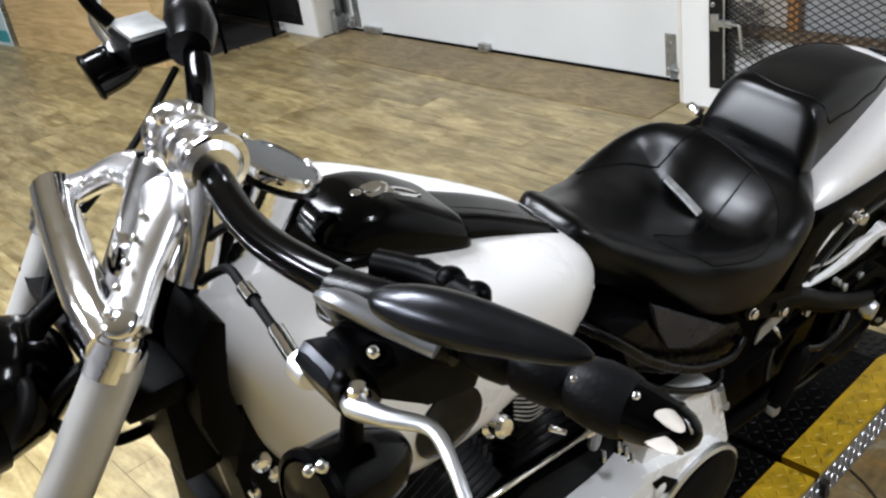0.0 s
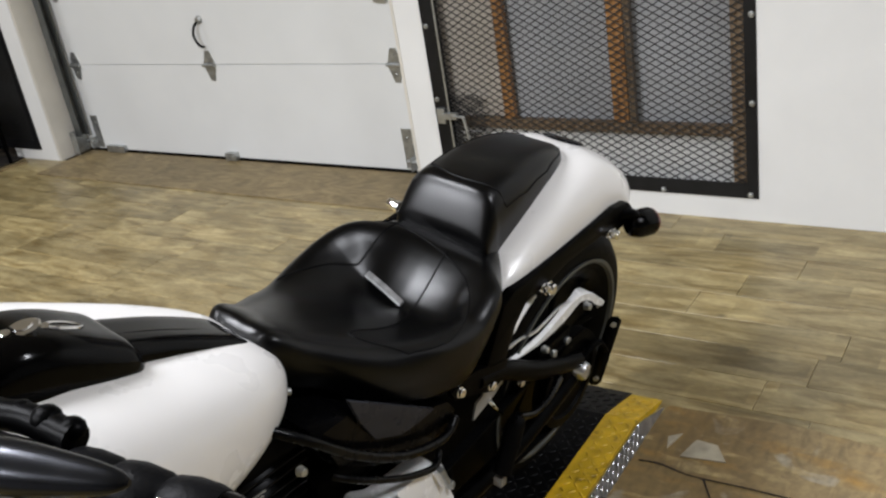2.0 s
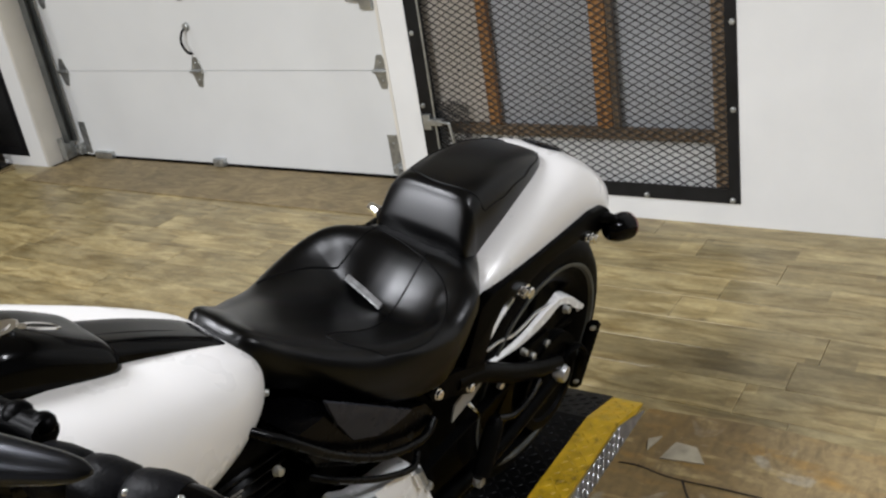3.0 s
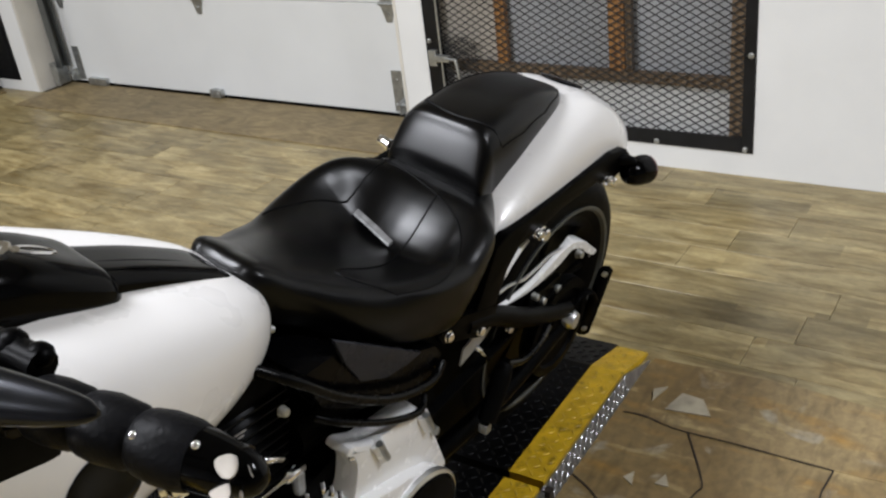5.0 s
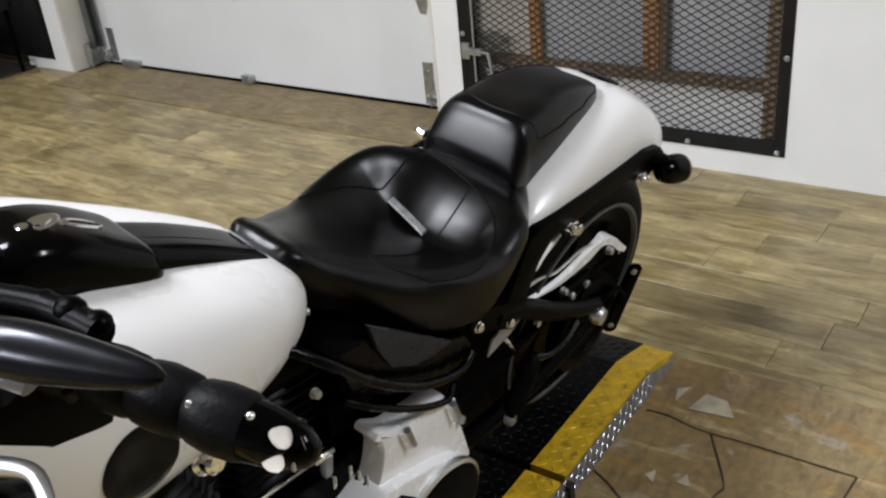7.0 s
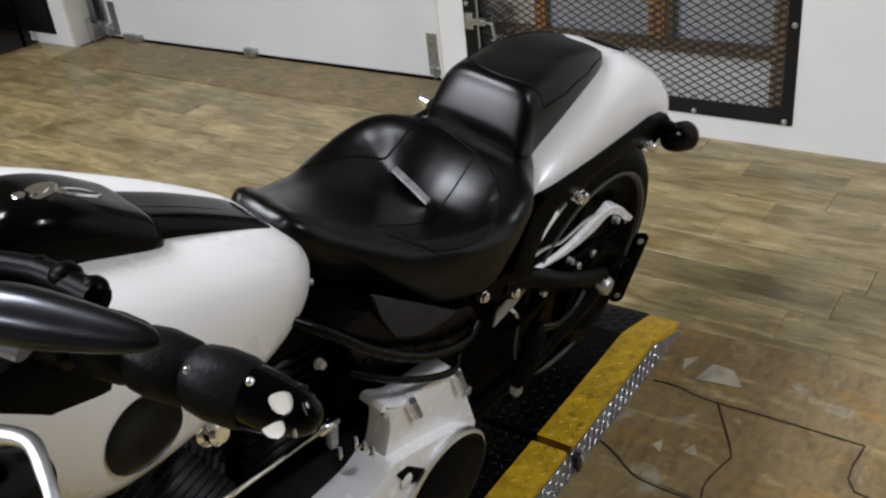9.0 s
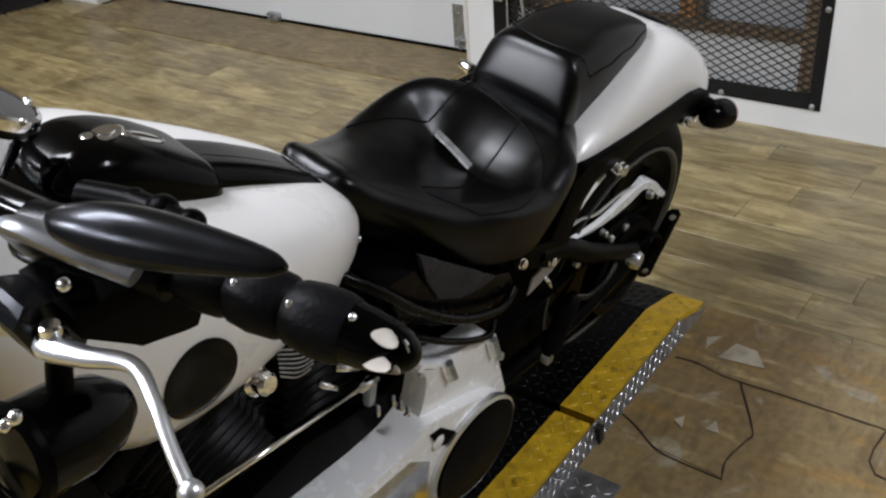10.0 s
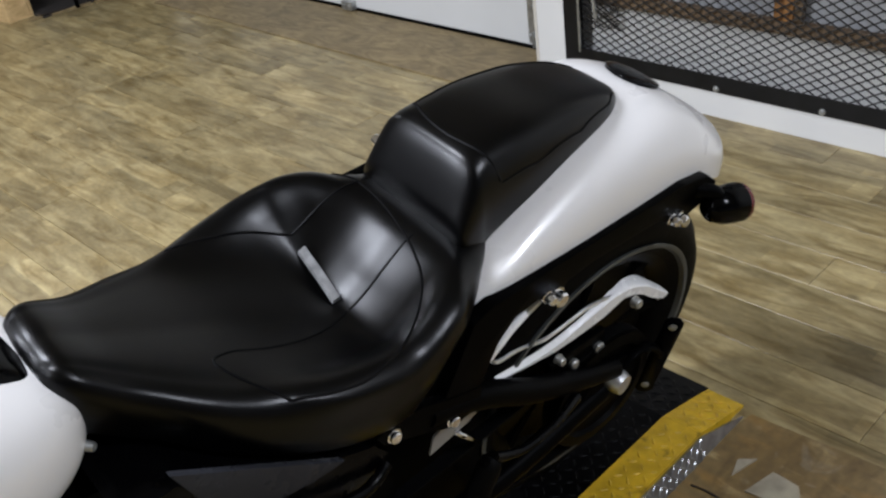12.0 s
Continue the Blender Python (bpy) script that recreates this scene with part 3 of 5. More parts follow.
def dense(stations, step=5):
    """Stations refined by a smooth curve through all their numbers."""
    p = np.array(stations, float)
    out = []
    for i in range(len(p) - 1):
        a, b, c, d = p[max(i - 1, 0)], p[i], p[i + 1], p[min(i + 2, len(p) - 1)]
        for k in range(step):
            t = k / step
            out.append(0.5 * (2 * b + (c - a) * t + (2 * a - 5 * b + 4 * c - d) * t * t + (3 * b - a - 3 * c + d) * t ** 3))
    return [tuple(r) for r in out] + [tuple(p[-1])]


def ellipsoid(c, r, m=None, n=20, bm=None):
    own = bmesh.new()
    bmesh.ops.create_uvsphere(own, u_segments=n, v_segments=n // 2, radius=1)
    bmesh.ops.transform(own, matrix=(m if m is not None else Matrix.Translation(c)) @ Matrix.Diagonal((*r, 1)), verts=own.verts)
    return add(bm, own)


def drape(tree, centre, way, u, v, lift, n=32, rows=6):
    """A thin oval that follows the surface met from centre along way; u and v are its half axes."""
    way = V(*way).normalized()
    u, v = V(*u), V(*v)
    hits = []
    for j in range(rows + 1):
        k = j / rows
        ring = []
        for i in range(n):
            a = math.tau * i / n
            o = V(*centre) + u * (k * math.cos(a)) + v * (k * math.sin(a)) - way * 0.5
            h = tree.ray_cast(o, way)
            ring.append(h[0] - way * (lift * (1 - 0.35 * k ** 6)) if h[0] else o + way * 0.5)
        hits.append(ring)
    hits.append([p + way * (lift + 0.002) for p in hits[-1]])
    own = bmesh.new()
    mid = own.verts.new(hits[0][0])
    vs = [[own.verts.new(p) for p in r] for r in hits[1:]]
    for i in range(n):
        own.faces.new((mid, vs[0][i], vs[0][(i + 1) % n]))
        for a, b in zip(vs, vs[1:]):
            own.faces.new((a[i], b[i], b[(i + 1) % n], a[(i + 1) % n]))
    return own


# wheels
HUB = pose(0, 0, 0.365, 94, 0, 0)  # leans with the rear end
wheel = part("rear_wheel", lathe([(0.02, -0.11), (0.055, -0.11), (0.06, -0.05), (0.06, 0.05), (0.055, 0.11), (0.02, 0.11)], HUB, 24), ENGINE, bike)
prof = [(0.222, -0.09), (0.235, -0.1), (0.262, -0.107), (0.285, -0.106), (0.301, -0.098), (0.319, -0.08), (0.332, -0.045), (0.338, 0.0)]
part("tyre", lathe(prof + [(r, -h) for r, h in prof[-2::-1]] + [(0.222, 0.08), (0.222, -0.08)], HUB, 64), RUBBER, wheel, "fat black tyre")
part("rim", lathe([(0.195, -0.07), (0.212, -0.09), (0.226, -0.098), (0.24, -0.098), (0.241, -0.092), (0.226, -0.088), (0.215, -0.06), (0.215, 0.06), (0.226, 0.088), (0.241, 0.092), (0.24, 0.098), (0.212, 0.09), (0.195, 0.07)], HUB, 64), SATINBLACK, wheel)
# the lips take a darker grey for the shadow they lie in
for s in (-1, 1):
    part("rim_lip", lathe([(0.245, s * 0.1), (0.25, s * 0.1115), (0.255, s * 0.113), (0.259, s * 0.1115), (0.254, s * 0.102)], HUB, 64, loop=True), TRACKGREY, wheel, "metal rim lip, shade put into its dark grey")
for k in range(8):
    m = HUB @ pose(0, 0, 0, 0, 0, 45 * k)
    own = tube([(0.05, 0, 0.05), (0.13, 0.0, 0.06), (0.212, 0, 0.07)], [0.018, 0.014, 0.016], 8)
    part("spoke", add(None, own, m), SATINBLACK, wheel)
pul = lathe([(0.04, 0.0), (0.118, 0.0), (0.122, 0.006), (0.118, 0.01), (0.118, 0.03), (0.122, 0.034), (0.10, 0.036), (0.095, 0.028), (0.06, 0.026), (0.055, 0.036), (0.03, 0.036)], axis((0, -0.112, 0.325), (0, -1, 0)), 40)
part("belt_pulley", pul, ENGINE, wheel)
belt = skin([[V(0.118 * math.sin(a), y, 0.325 + 0.118 * math.cos(a)) + V(math.sin(a), 0, math.cos(a)) * h for y, h in ((-0.118, 0.0), (-0.14, 0.0), (-0.14, 0.006), (-0.118, 0.006))] for a in np.linspace(0, math.pi, 24)]
            + [[V(-0.62, y, 0.265 - h) for y, h in ((-0.118, 0.0), (-0.14, 0.0), (-0.14, 0.006), (-0.118, 0.006))], [V(-0.62, y, 0.39 + h) for y, h in ((-0.118, 0.0), (-0.14, 0.0), (-0.14, 0.006), (-0.118, 0.006))]], closed=True)
part("drive_belt", belt, RUBBER, bike)
FW = Matrix.Translation((-1.95, 0.035, 0.345)) @ pose(0, 0, 0, 0, 0, -10) @ pose(0, 0, 0, 90, 0, 0)
fwheel = part("front_wheel", lathe([(0.015, -0.06), (0.04, -0.06), (0.03, 0.0), (0.04, 0.06), (0.015, 0.06)], FW, 20), ENGINE, bike)
part("tyre", lathe([(0.27, -0.045), (0.3, -0.062), (0.325, -0.05), (0.338, -0.025), (0.342, 0), (0.338, 0.025), (0.325, 0.05), (0.3, 0.062), (0.27, 0.045), (0.268, 0.0)], FW, 56), RUBBER, fwheel)
part("rim", lathe([(0.25, -0.04), (0.278, -0.05), (0.278, 0.05), (0.25, 0.04)], FW, 56), POLISHED, fwheel)
for k in range(8):
    part("spoke", add(None, tube([(0.03, 0, 0), (0.255, 0, 0)], 0.011, 8), FW @ pose(0, 0, 0, 0, 0, 45 * k)), SATINBLACK, fwheel)

# rear fender: white shell over the wheel, black lamp in its crown
st = dense([(-0.33, 0.69, 0.722, 0.12), (-0.312, 0.715, 0.745, 0.138), (-0.26, 0.73, 0.775, 0.148), (-0.15, 0.735, 0.818, 0.152), (-0.05, 0.737, 0.846, 0.152), (0.08, 0.733, 0.853, 0.15), (0.16, 0.706, 0.828, 0.146),
            (0.22, 0.678, 0.79, 0.138), (0.27, 0.652, 0.752, 0.121), (0.31, 0.635, 0.715, 0.096), (0.335, 0.628, 0.685, 0.066), (0.345, 0.635, 0.665, 0.03)])
rings = shell(st, 28, 0.68, 0.06)
bm = skin(rings)
fend_tree = BVHTree.FromBMesh(bm)
fend = part("rear_fender", bm, [WHITEPAINT, SATINBLACK], bike, "white painted rear fender")
for p in fend.data.polygons:
    if p.normal.z < -0.75:
        p.material_index = 1
part("fender_lamp", drape(fend_tree, (0.16, 0.012, 0.82), (-0.1, 0.25, -0.95), (0, 0.05, 0.006), (0.046, 0.011, -0.016), 0.009), GLOSSBLACK, fend, "black oval lamp in the fender crown")
# fender struts with bolts and indicators; the front end sweeps down to the mount plate
STRUT = ((-0.405, 0.575), (-0.375, 0.635), (-0.35, 0.69), (-0.335, 0.722), (-0.3, 0.734), (-0.2, 0.736), (0.1, 0.738), (0.165, 0.724), (0.19, 0.702), (0.186, 0.68), (0.15, 0.67), (0.115, 0.664), (0.085, 0.668),
         (0.05, 0.692), (-0.1, 0.697), (-0.155, 0.69), (-0.165, 0.67), (-0.195, 0.668), (-0.21, 0.69), (-0.255, 0.686), (-0.288, 0.655), (-0.312, 0.605), (-0.335, 0.565))
for s, nm in ((1, "l"), (-1, "r")):
    ya, yb = (-0.164, -0.14) if s == 1 else (0.152, 0.174)
    dz = 0.0 if s == 1 else 0.03
    strut = part("fender_strut", side_plate([(x, z + dz) for x, z in STRUT], ya, yb, 0.006), SATINBLACK, bike, "satin black fender strut")
    y = ya if s == 1 else yb
    for x, z, r in ((-0.18, 0.681, 0.0125), (-0.2, 0.692, 0.008), (0.098, 0.676, 0.0105), (0.076, 0.686, 0.008)):
        part("strut_bolt", bolt((x, y, z + dz), (0, -s, 0), r, 0.018), CHROME, strut)
    if s == -1:
        part("strut_bolt", bolt((-0.2, 0.19, 0.755), (0, 1, 0.2), 0.011, 0.03), CHROME, strut)
    ind = part("rear_indicator", tube([(0.14, y * 0.95, 0.705 + dz), (0.17, y * 1.06, 0.695 + dz), (0.19, y * 1.1, 0.67 + dz)], 0.013, 10), SATINBLACK, bike)
    body = lathe([(0.0, -0.04), (0.014, -0.038), (0.024, -0.028), (0.031, -0.008), (0.033, 0.012), (0.033, 0.03)], axis((0.192, y * 1.12, 0.664 + dz), (1, -0.25 * s, -0.15)), 20)
    part("indicator_body", body, GLOSSBLACK, ind)
    part("indicator_lens", lathe([(0.033, 0.03), (0.031, 0.038), (0.02, 0.046), (0.0, 0.048)], axis((0.192, y * 1.12, 0.664 + dz), (1, -0.25 * s, -0.15)), 20), REDLENS, ind, "red indicator lens")

# seat: bucket with raised wings
def seat_ring(x, zc, ys, zs, w, zm, wb, zb):
    def side(slope):
        half = [(0.0, zc)] + [(ys * a, zc + (zs - zc) * b) for a, b in slope]
        half += [(ys + (w - ys) * math.sin(radians(a)), zm + (zs - zm) * math.cos(radians(a))) for a in (8, 38, 66, 90)]
        half += [(w * 0.995, zm * 0.62 + zb * 0.38), (wb + (w - wb) * 0.5, zm * 0.2 + zb * 0.8), (wb, zb), (wb * 0.8, zb - 0.004)]
        return [(p.x, p.y) for p in smooth_path([(a, b, 0) for a, b in half], 3)]

    half = side(((0.36, 0.09), (0.66, 0.43), (0.88, 0.83)))
    near = [(a, zc + (b - zc) * 0.5 if b > zc else b) for a, b in side(((0.42, 0.03), (0.72, 0.27), (0.9, 0.74)))]  # the near wing is flatter
    return [raised((x, -a, b), 0.1) for a, b in near[::-1]] + [raised((x, a, b), 0.1) for a, b in half[1:]]


SEAT = dense([(-0.835, 0.862, 0.018, 0.86, 0.03, 0.848, 0.025, 0.83), (-0.828, 0.884, 0.042, 0.879, 0.058, 0.855, 0.052, 0.815), (-0.802, 0.893, 0.055, 0.887, 0.078, 0.85, 0.07, 0.795), (-0.75, 0.858, 0.072, 0.85, 0.102, 0.812, 0.093, 0.765),
              (-0.69, 0.824, 0.102, 0.816, 0.137, 0.778, 0.124, 0.72), (-0.62, 0.787, 0.13, 0.787, 0.166, 0.745, 0.148, 0.68), (-0.55, 0.754, 0.15, 0.786, 0.184, 0.742, 0.162, 0.65),
              (-0.49, 0.73, 0.156, 0.794, 0.191, 0.745, 0.166, 0.635), (-0.455, 0.719, 0.154, 0.80, 0.191, 0.75, 0.165, 0.634), (-0.435, 0.721, 0.15, 0.804, 0.189, 0.754, 0.162, 0.64), (-0.41, 0.736, 0.146, 0.806, 0.186, 0.758, 0.158, 0.655), (-0.385, 0.755, 0.138, 0.805, 0.181, 0.76, 0.154, 0.68),
              (-0.36, 0.772, 0.128, 0.80, 0.173, 0.76, 0.15, 0.70), (-0.335, 0.785, 0.112, 0.793, 0.157, 0.754, 0.143, 0.702), (-0.308, 0.79, 0.10, 0.789, 0.139, 0.755, 0.131, 0.726), (-0.28, 0.79, 0.088, 0.786, 0.118, 0.765, 0.11, 0.752), (-0.252, 0.782, 0.075, 0.78, 0.095, 0.768, 0.09, 0.76)], 6)
bm = skin([seat_ring(*s) for s in SEAT])
seat_tree = BVHTree.FromBMesh(bm)
seat = part("seat", bm, LEATHER, bike, "black vinyl bucket seat with stitched panels")


def on_seat(x, y, lift=0.0):
    hit = seat_tree.ray_cast(V(x, y, 2.0), V(0, 0, -1))
    return V(x, y, (hit[0].z if hit[0] else 0.8) + lift)


def seam(pts, r=0.0022):
    fine = smooth_path([(x, y, 0) for x, y in pts], 8)
    return tube([on_seat(p.x, p.y, -0.0002) for p in fine], r, 6, smooth=False)


for pts in ([(-0.437, 0.1), (-0.38, 0.101), (-0.318, 0.102)], [(-0.44, -0.03), (-0.38, -0.031), (-0.326, -0.028)],
            [(-0.61, -0.155), (-0.56, -0.17), (-0.505, -0.174), (-0.43, -0.149), (-0.37, -0.1), (-0.338, -0.036), (-0.32, 0.04), (-0.32, 0.104), (-0.338, 0.14)],
            [(-0.437, 0.1), (-0.48, 0.12), (-0.54, 0.136), (-0.60, 0.148)], [(-0.445, -0.03), (-0.51, -0.055), (-0.575, -0.062), (-0.63, -0.058), (-0.655, -0.08), (-0.61, -0.155)]):
    part("seam", seam(pts), STITCH, seat)
# silver tag in the fold before the back panel
tag = bmesh.new()
a, b = on_seat(-0.436, 0.078, 0.006), on_seat(-0.442, -0.008, 0.006)
skin([[p + V(-0.009, 0, -0.004), p + V(-0.007, 0, 0.0), p + V(0.004, 0, 0.003), p + V(0.005, 0, -0.004)] for p in (a, a.lerp(b, 0.5) + V(0, 0, 0.0015), b)], tag)
part("silver_tag", tag, TAG, seat, "silver tag in the seat fold")
# pillion pad
st = dense([(-0.299, 0.785, 0.808, 0.088), (-0.297, 0.775, 0.82, 0.096), (-0.291, 0.765, 0.835, 0.101), (-0.264, 0.76, 0.885, 0.1), (-0.248, 0.765, 0.898, 0.098), (-0.222, 0.77, 0.903, 0.097), (-0.15, 0.785, 0.908, 0.095), (-0.06, 0.80, 0.902, 0.088),
            (0.015, 0.815, 0.885, 0.075), (0.055, 0.825, 0.868, 0.056), (0.077, 0.832, 0.853, 0.032), (0.084, 0.838, 0.846, 0.014)], 4)
rings = [[q + V(0, 0.013, 0) for q in r] for r in shell([(x, a, b, w * 1.08) for x, a, b, w in st], 32, 0.42, 0.0)]
bm = skin(rings)
pad_tree = BVHTree.FromBMesh(bm)
pad = part("pillion_pad", bm, LEATHER, bike, "black vinyl passenger pad")


def on_pad(x, y):
    hit = pad_tree.ray_cast(V(x, y, 2.0), V(0, 0, -1))
    return V(x, y, hit[0].z if hit[0] else 0.9)


part("pad_piping", tube([on_pad(-0.243 + 0.02 * (y / 0.09) ** 2, y) for y in np.linspace(-0.088, 0.088, 15)], 0.0025, 6, smooth=False), STITCH, pad)
for s in (-1, 1):
    part("pad_piping", tube([on_pad(x, s * float(np.interp(x, (-0.24, -0.15, -0.06, 0.015, 0.05), (0.089, 0.088, 0.08, 0.064, 0.042)))) for x in np.linspace(-0.22, 0.05, 18)], 0.002, 6, smooth=False), STITCH, pad)

# fuel tank
def tank_ring(x, zb, zt, w, n=40):
    ring = []
    for k in range(n):
        a = math.tau * k / n
        c, s = math.cos(a), math.sin(a)
        zc = zb + (zt - zb) * 0.58
        r = (zt - zc) if s > 0 else (zc - zb)
        q = 0.72 if s > 0 else 0.5
        ring.append(raised((x, w * math.copysign(abs(c) ** q, c), zc + r * math.copysign(abs(s) ** (0.75 if s > 0 else 0.85), s)), 0.14))
        if s > 0 and c > 0:
            u = min(max((-0.84 - x) / 0.34, 0.0), 1.0)
            ring[-1].z += 0.036 * min(s * c * 2, 1.0) * u * u * (3 - 2 * u)
    return ring


TANK = dense([(-0.797, 0.81, 0.842, 0.03), (-0.81, 0.785, 0.864, 0.08), (-0.848, 0.76, 0.893, 0.12), (-0.924, 0.74, 0.93, 0.155), (-1.02, 0.722, 0.968, 0.176), (-1.12, 0.708, 1.005, 0.19), (-1.22, 0.715, 1.028, 0.192),
              (-1.30, 0.765, 1.045, 0.178), (-1.35, 0.825, 1.05, 0.15), (-1.385, 0.89, 1.045, 0.105), (-1.40, 0.95, 1.03, 0.05)])
bm = skin([tank_ring(*s) for s in TANK])
tank_tree = BVHTree.FromBMesh(bm)
tank = part("fuel_tank", bm, WHITEPAINT, bike, "white painted teardrop fuel tank")
part("tank_emblem", drape(tank_tree, (-1.168, -0.2, 0.842), (0, 1, 0.1), (0.05, 0, 0.008), (-0.01, 0, 0.06), 0.004), GLOSSBLACK, tank, "round black emblem")
part("tank_bolt", bolt((-0.822, -0.075, 0.80), (0.6, -0.8, 0), 0.006, 0.02), GALV, tank)
# console
st = dense([(-1.226, 1.0, 1.03, 0.026), (-1.218, 1.0, 1.054, 0.044), (-1.198, 0.99, 1.071, 0.06), (-1.165, 0.98, 1.077, 0.068), (-1.125, 0.97, 1.066, 0.073), (-1.085, 0.955, 1.046, 0.075), (-1.05, 0.95, 1.022, 0.073), (-1.03, 0.95, 1.007, 0.068), (-1.018, 0.95, 0.992, 0.056)])
bm = skin(shell(st, 28, 0.55, 0.1))
con_tree = BVHTree.FromBMesh(bm)
console = part("console", bm, GLOSSBLACK, bike, "gloss black tank console")
st = dense([(-1.06, 0.95, 1.014, 0.055), (-0.985, 0.92, 0.979, 0.053), (-0.93, 0.9, 0.95, 0.053), (-0.855, 0.85, 0.905, 0.052), (-0.825, 0.82, 0.875, 0.053), (-0.79, 0.79, 0.84, 0.05)])
part("console_strip", skin(shell(st, 20, 0.45, 0.1)), GLOSSBLACK, console)
for y in (-0.034, -0.012, 0.012, 0.034):
    part("strip_rib", tube([(-1.03, y, 0.998), (-0.985, y, 0.9775), (-0.93, y, 0.9485), (-0.855, y, 0.9035)], 0.0022, 8), GLOSSBLACK, console)
part("console_foot", skin(shell(dense([(-1.275, 1.02, 1.035, 0.03), (-1.25, 1.02, 1.045, 0.05), (-1.2, 1.01, 1.04, 0.07), (-1.12, 0.985, 1.018, 0.073), (-1.04, 0.965, 0.99, 0.064)]), 20, 0.5, 0.1)), GLOSSBLACK, console)


def on_console(x, y, lift=0.0):
    h = con_tree.ray_cast(V(x, y, 2.0), V(0, 0, -1))
    return h[0] + h[1] * lift, h[1]


p, nrm = on_console(-1.135, -0.012, 0.0)
badge = part("console_badge", add(None, lathe([(0.0, 0), (0.02, 0.0), (0.022, 0.003), (0.019, 0.005), (0.012, 0.004), (0.011, 0.006), (0, 0.006)]), axis(p, nrm) @ Matrix.Diagonal((0.95, 0.7, 0.8, 1))), CHROME, console, "chrome oval badge")
for dx in (-0.023, 0.023):
    p, nrm = on_console(-1.135 + dx, -0.012)
    part("badge_wing", lathe([(0.0, 0), (0.011, 0), (0.012, 0.002), (0.007, 0.004), (0, 0.003)], axis(p, nrm) @ Matrix.Scale(0.6, 4), 14), CHROME, badge)
ring = [on_console(-1.09 + 0.024 * math.cos(a), -0.012 + 0.009 * math.sin(a), 0.002)[0] for a in np.linspace(0, math.tau, 22)]
part("badge_loop", tube(ring, 0.0024, 6, smooth=False), CHROME, badge)

# instrument
gz = V(0.5, -0.08, 0.86).normalized()
g0 = V(-1.25, 0.0, 1.146)
gauge = part("gauge", lathe([(0.03, -0.14), (0.036, -0.135), (0.039, -0.12), (0.043, -0.06), (0.047, -0.02), (0.051, -0.012), (0.0535, 0.0), (0.0525, 0.006), (0.048, 0.008), (0.0465, 0.004), (0, 0.003)], axis(g0, gz), 40), CHROME, bike, "chrome cased round instrument")
part("gauge_face", lathe([(0, 0.0035), (0.0465, 0.0035), (0.0465, 0.006), (0, 0.0065)], axis(g0, gz), 40), GLASSGREY, gauge, "grey instrument glass")
part("gauge_band", lathe([(0.0512, -0.014), (0.0545, -0.011), (0.0545, -0.007), (0.0512, -0.004)], axis(g0, gz), 40, loop=True), GLOSSBLACK, gauge)
for k in range(4):
    a = math.radians(20 + 90 * k)
    q = axis(g0, gz) @ V(0.052 * math.cos(a), 0.052 * math.sin(a), 0.005)
    part("gauge_screw", ellipsoid(q, (0.0055, 0.0055, 0.0055), n=12), CHROME, gauge)

# handlebar and risers
bar = tube([(-1.33, 0.0, 1.2), (-1.342, -0.06, 1.19), (-1.358, -0.16, 1.192), (-1.352, -0.27, 1.203), (-1.325, -0.36, 1.203), (-1.265, -0.55, 1.204)], 0.0165, 14)
tube([(-1.33, 0.0, 1.2), (-1.30, 0.06, 1.185), (-1.25, 0.16, 1.165), (-1.22, 0.22, 1.185), (-1.19, 0.29, 1.195), (-1.12, 0.46, 1.2)], 0.0165, 14, bm=bar)
part("handlebar", bar, GLOSSBLACK, bike, "gloss black handlebar")
cl = part("riser_clamp", lathe([(0.0, -0.056), (0.024, -0.056), (0.031, -0.05), (0.031, -0.036), (0.026, -0.032), (0.026, -0.014), (0.032, -0.01), (0.032, 0.01), (0.026, 0.014), (0.026, 0.032), (0.031, 0.036), (0.031, 0.05), (0.024, 0.056), (0.0, 0.056)], axis((-1.333, 0.005, 1.198), (0.1, 1, 0)), 28), CASTCHROME, bike, "chrome handlebar clamp")
part("clamp_cap", ellipsoid((-1.33, 0.005, 1.208), (0.027, 0.05, 0.017), n=24), CASTCHROME, cl)
part("clamp_base", box((-1.366, -0.04, 1.155), (-1.305, 0.05, 1.185), 0.012, seg=3), CASTCHROME, cl)
for y in (-0.04, 0.0, 0.045):
    part("clamp_rib", lathe([(0.027, -0.006), (0.034, -0.005), (0.0355, 0.0), (0.034, 0.005), (0.027, 0.006)], axis((-1.333, y, 1.199), (0.1, 1, 0)), 24, loop=True), CHROME, cl)
for dx, dy in ((-0.022, -0.035), (0.022, -0.035), (-0.022, 0.035), (0.022, 0.035)):
    part("clamp_bolt", lathe([(0, 0), (0.009, 0), (0.009, 0.005), (0.006, 0.008), (0, 0.008)], axis((-1.33 + dx * 0.7, 0.005 + dy * 0.8, 1.22), (0.1 + dx * 8, dy * 8, 1)), 14), CHROME, cl)
for y in (-0.045, 0.055):
    part("riser", tube([(-1.385, y, 1.09), (-1.365, y, 1.13), (-1.34, y * 0.8, 1.185)], [0.027, 0.021, 0.024], 14), CHROME, bike)
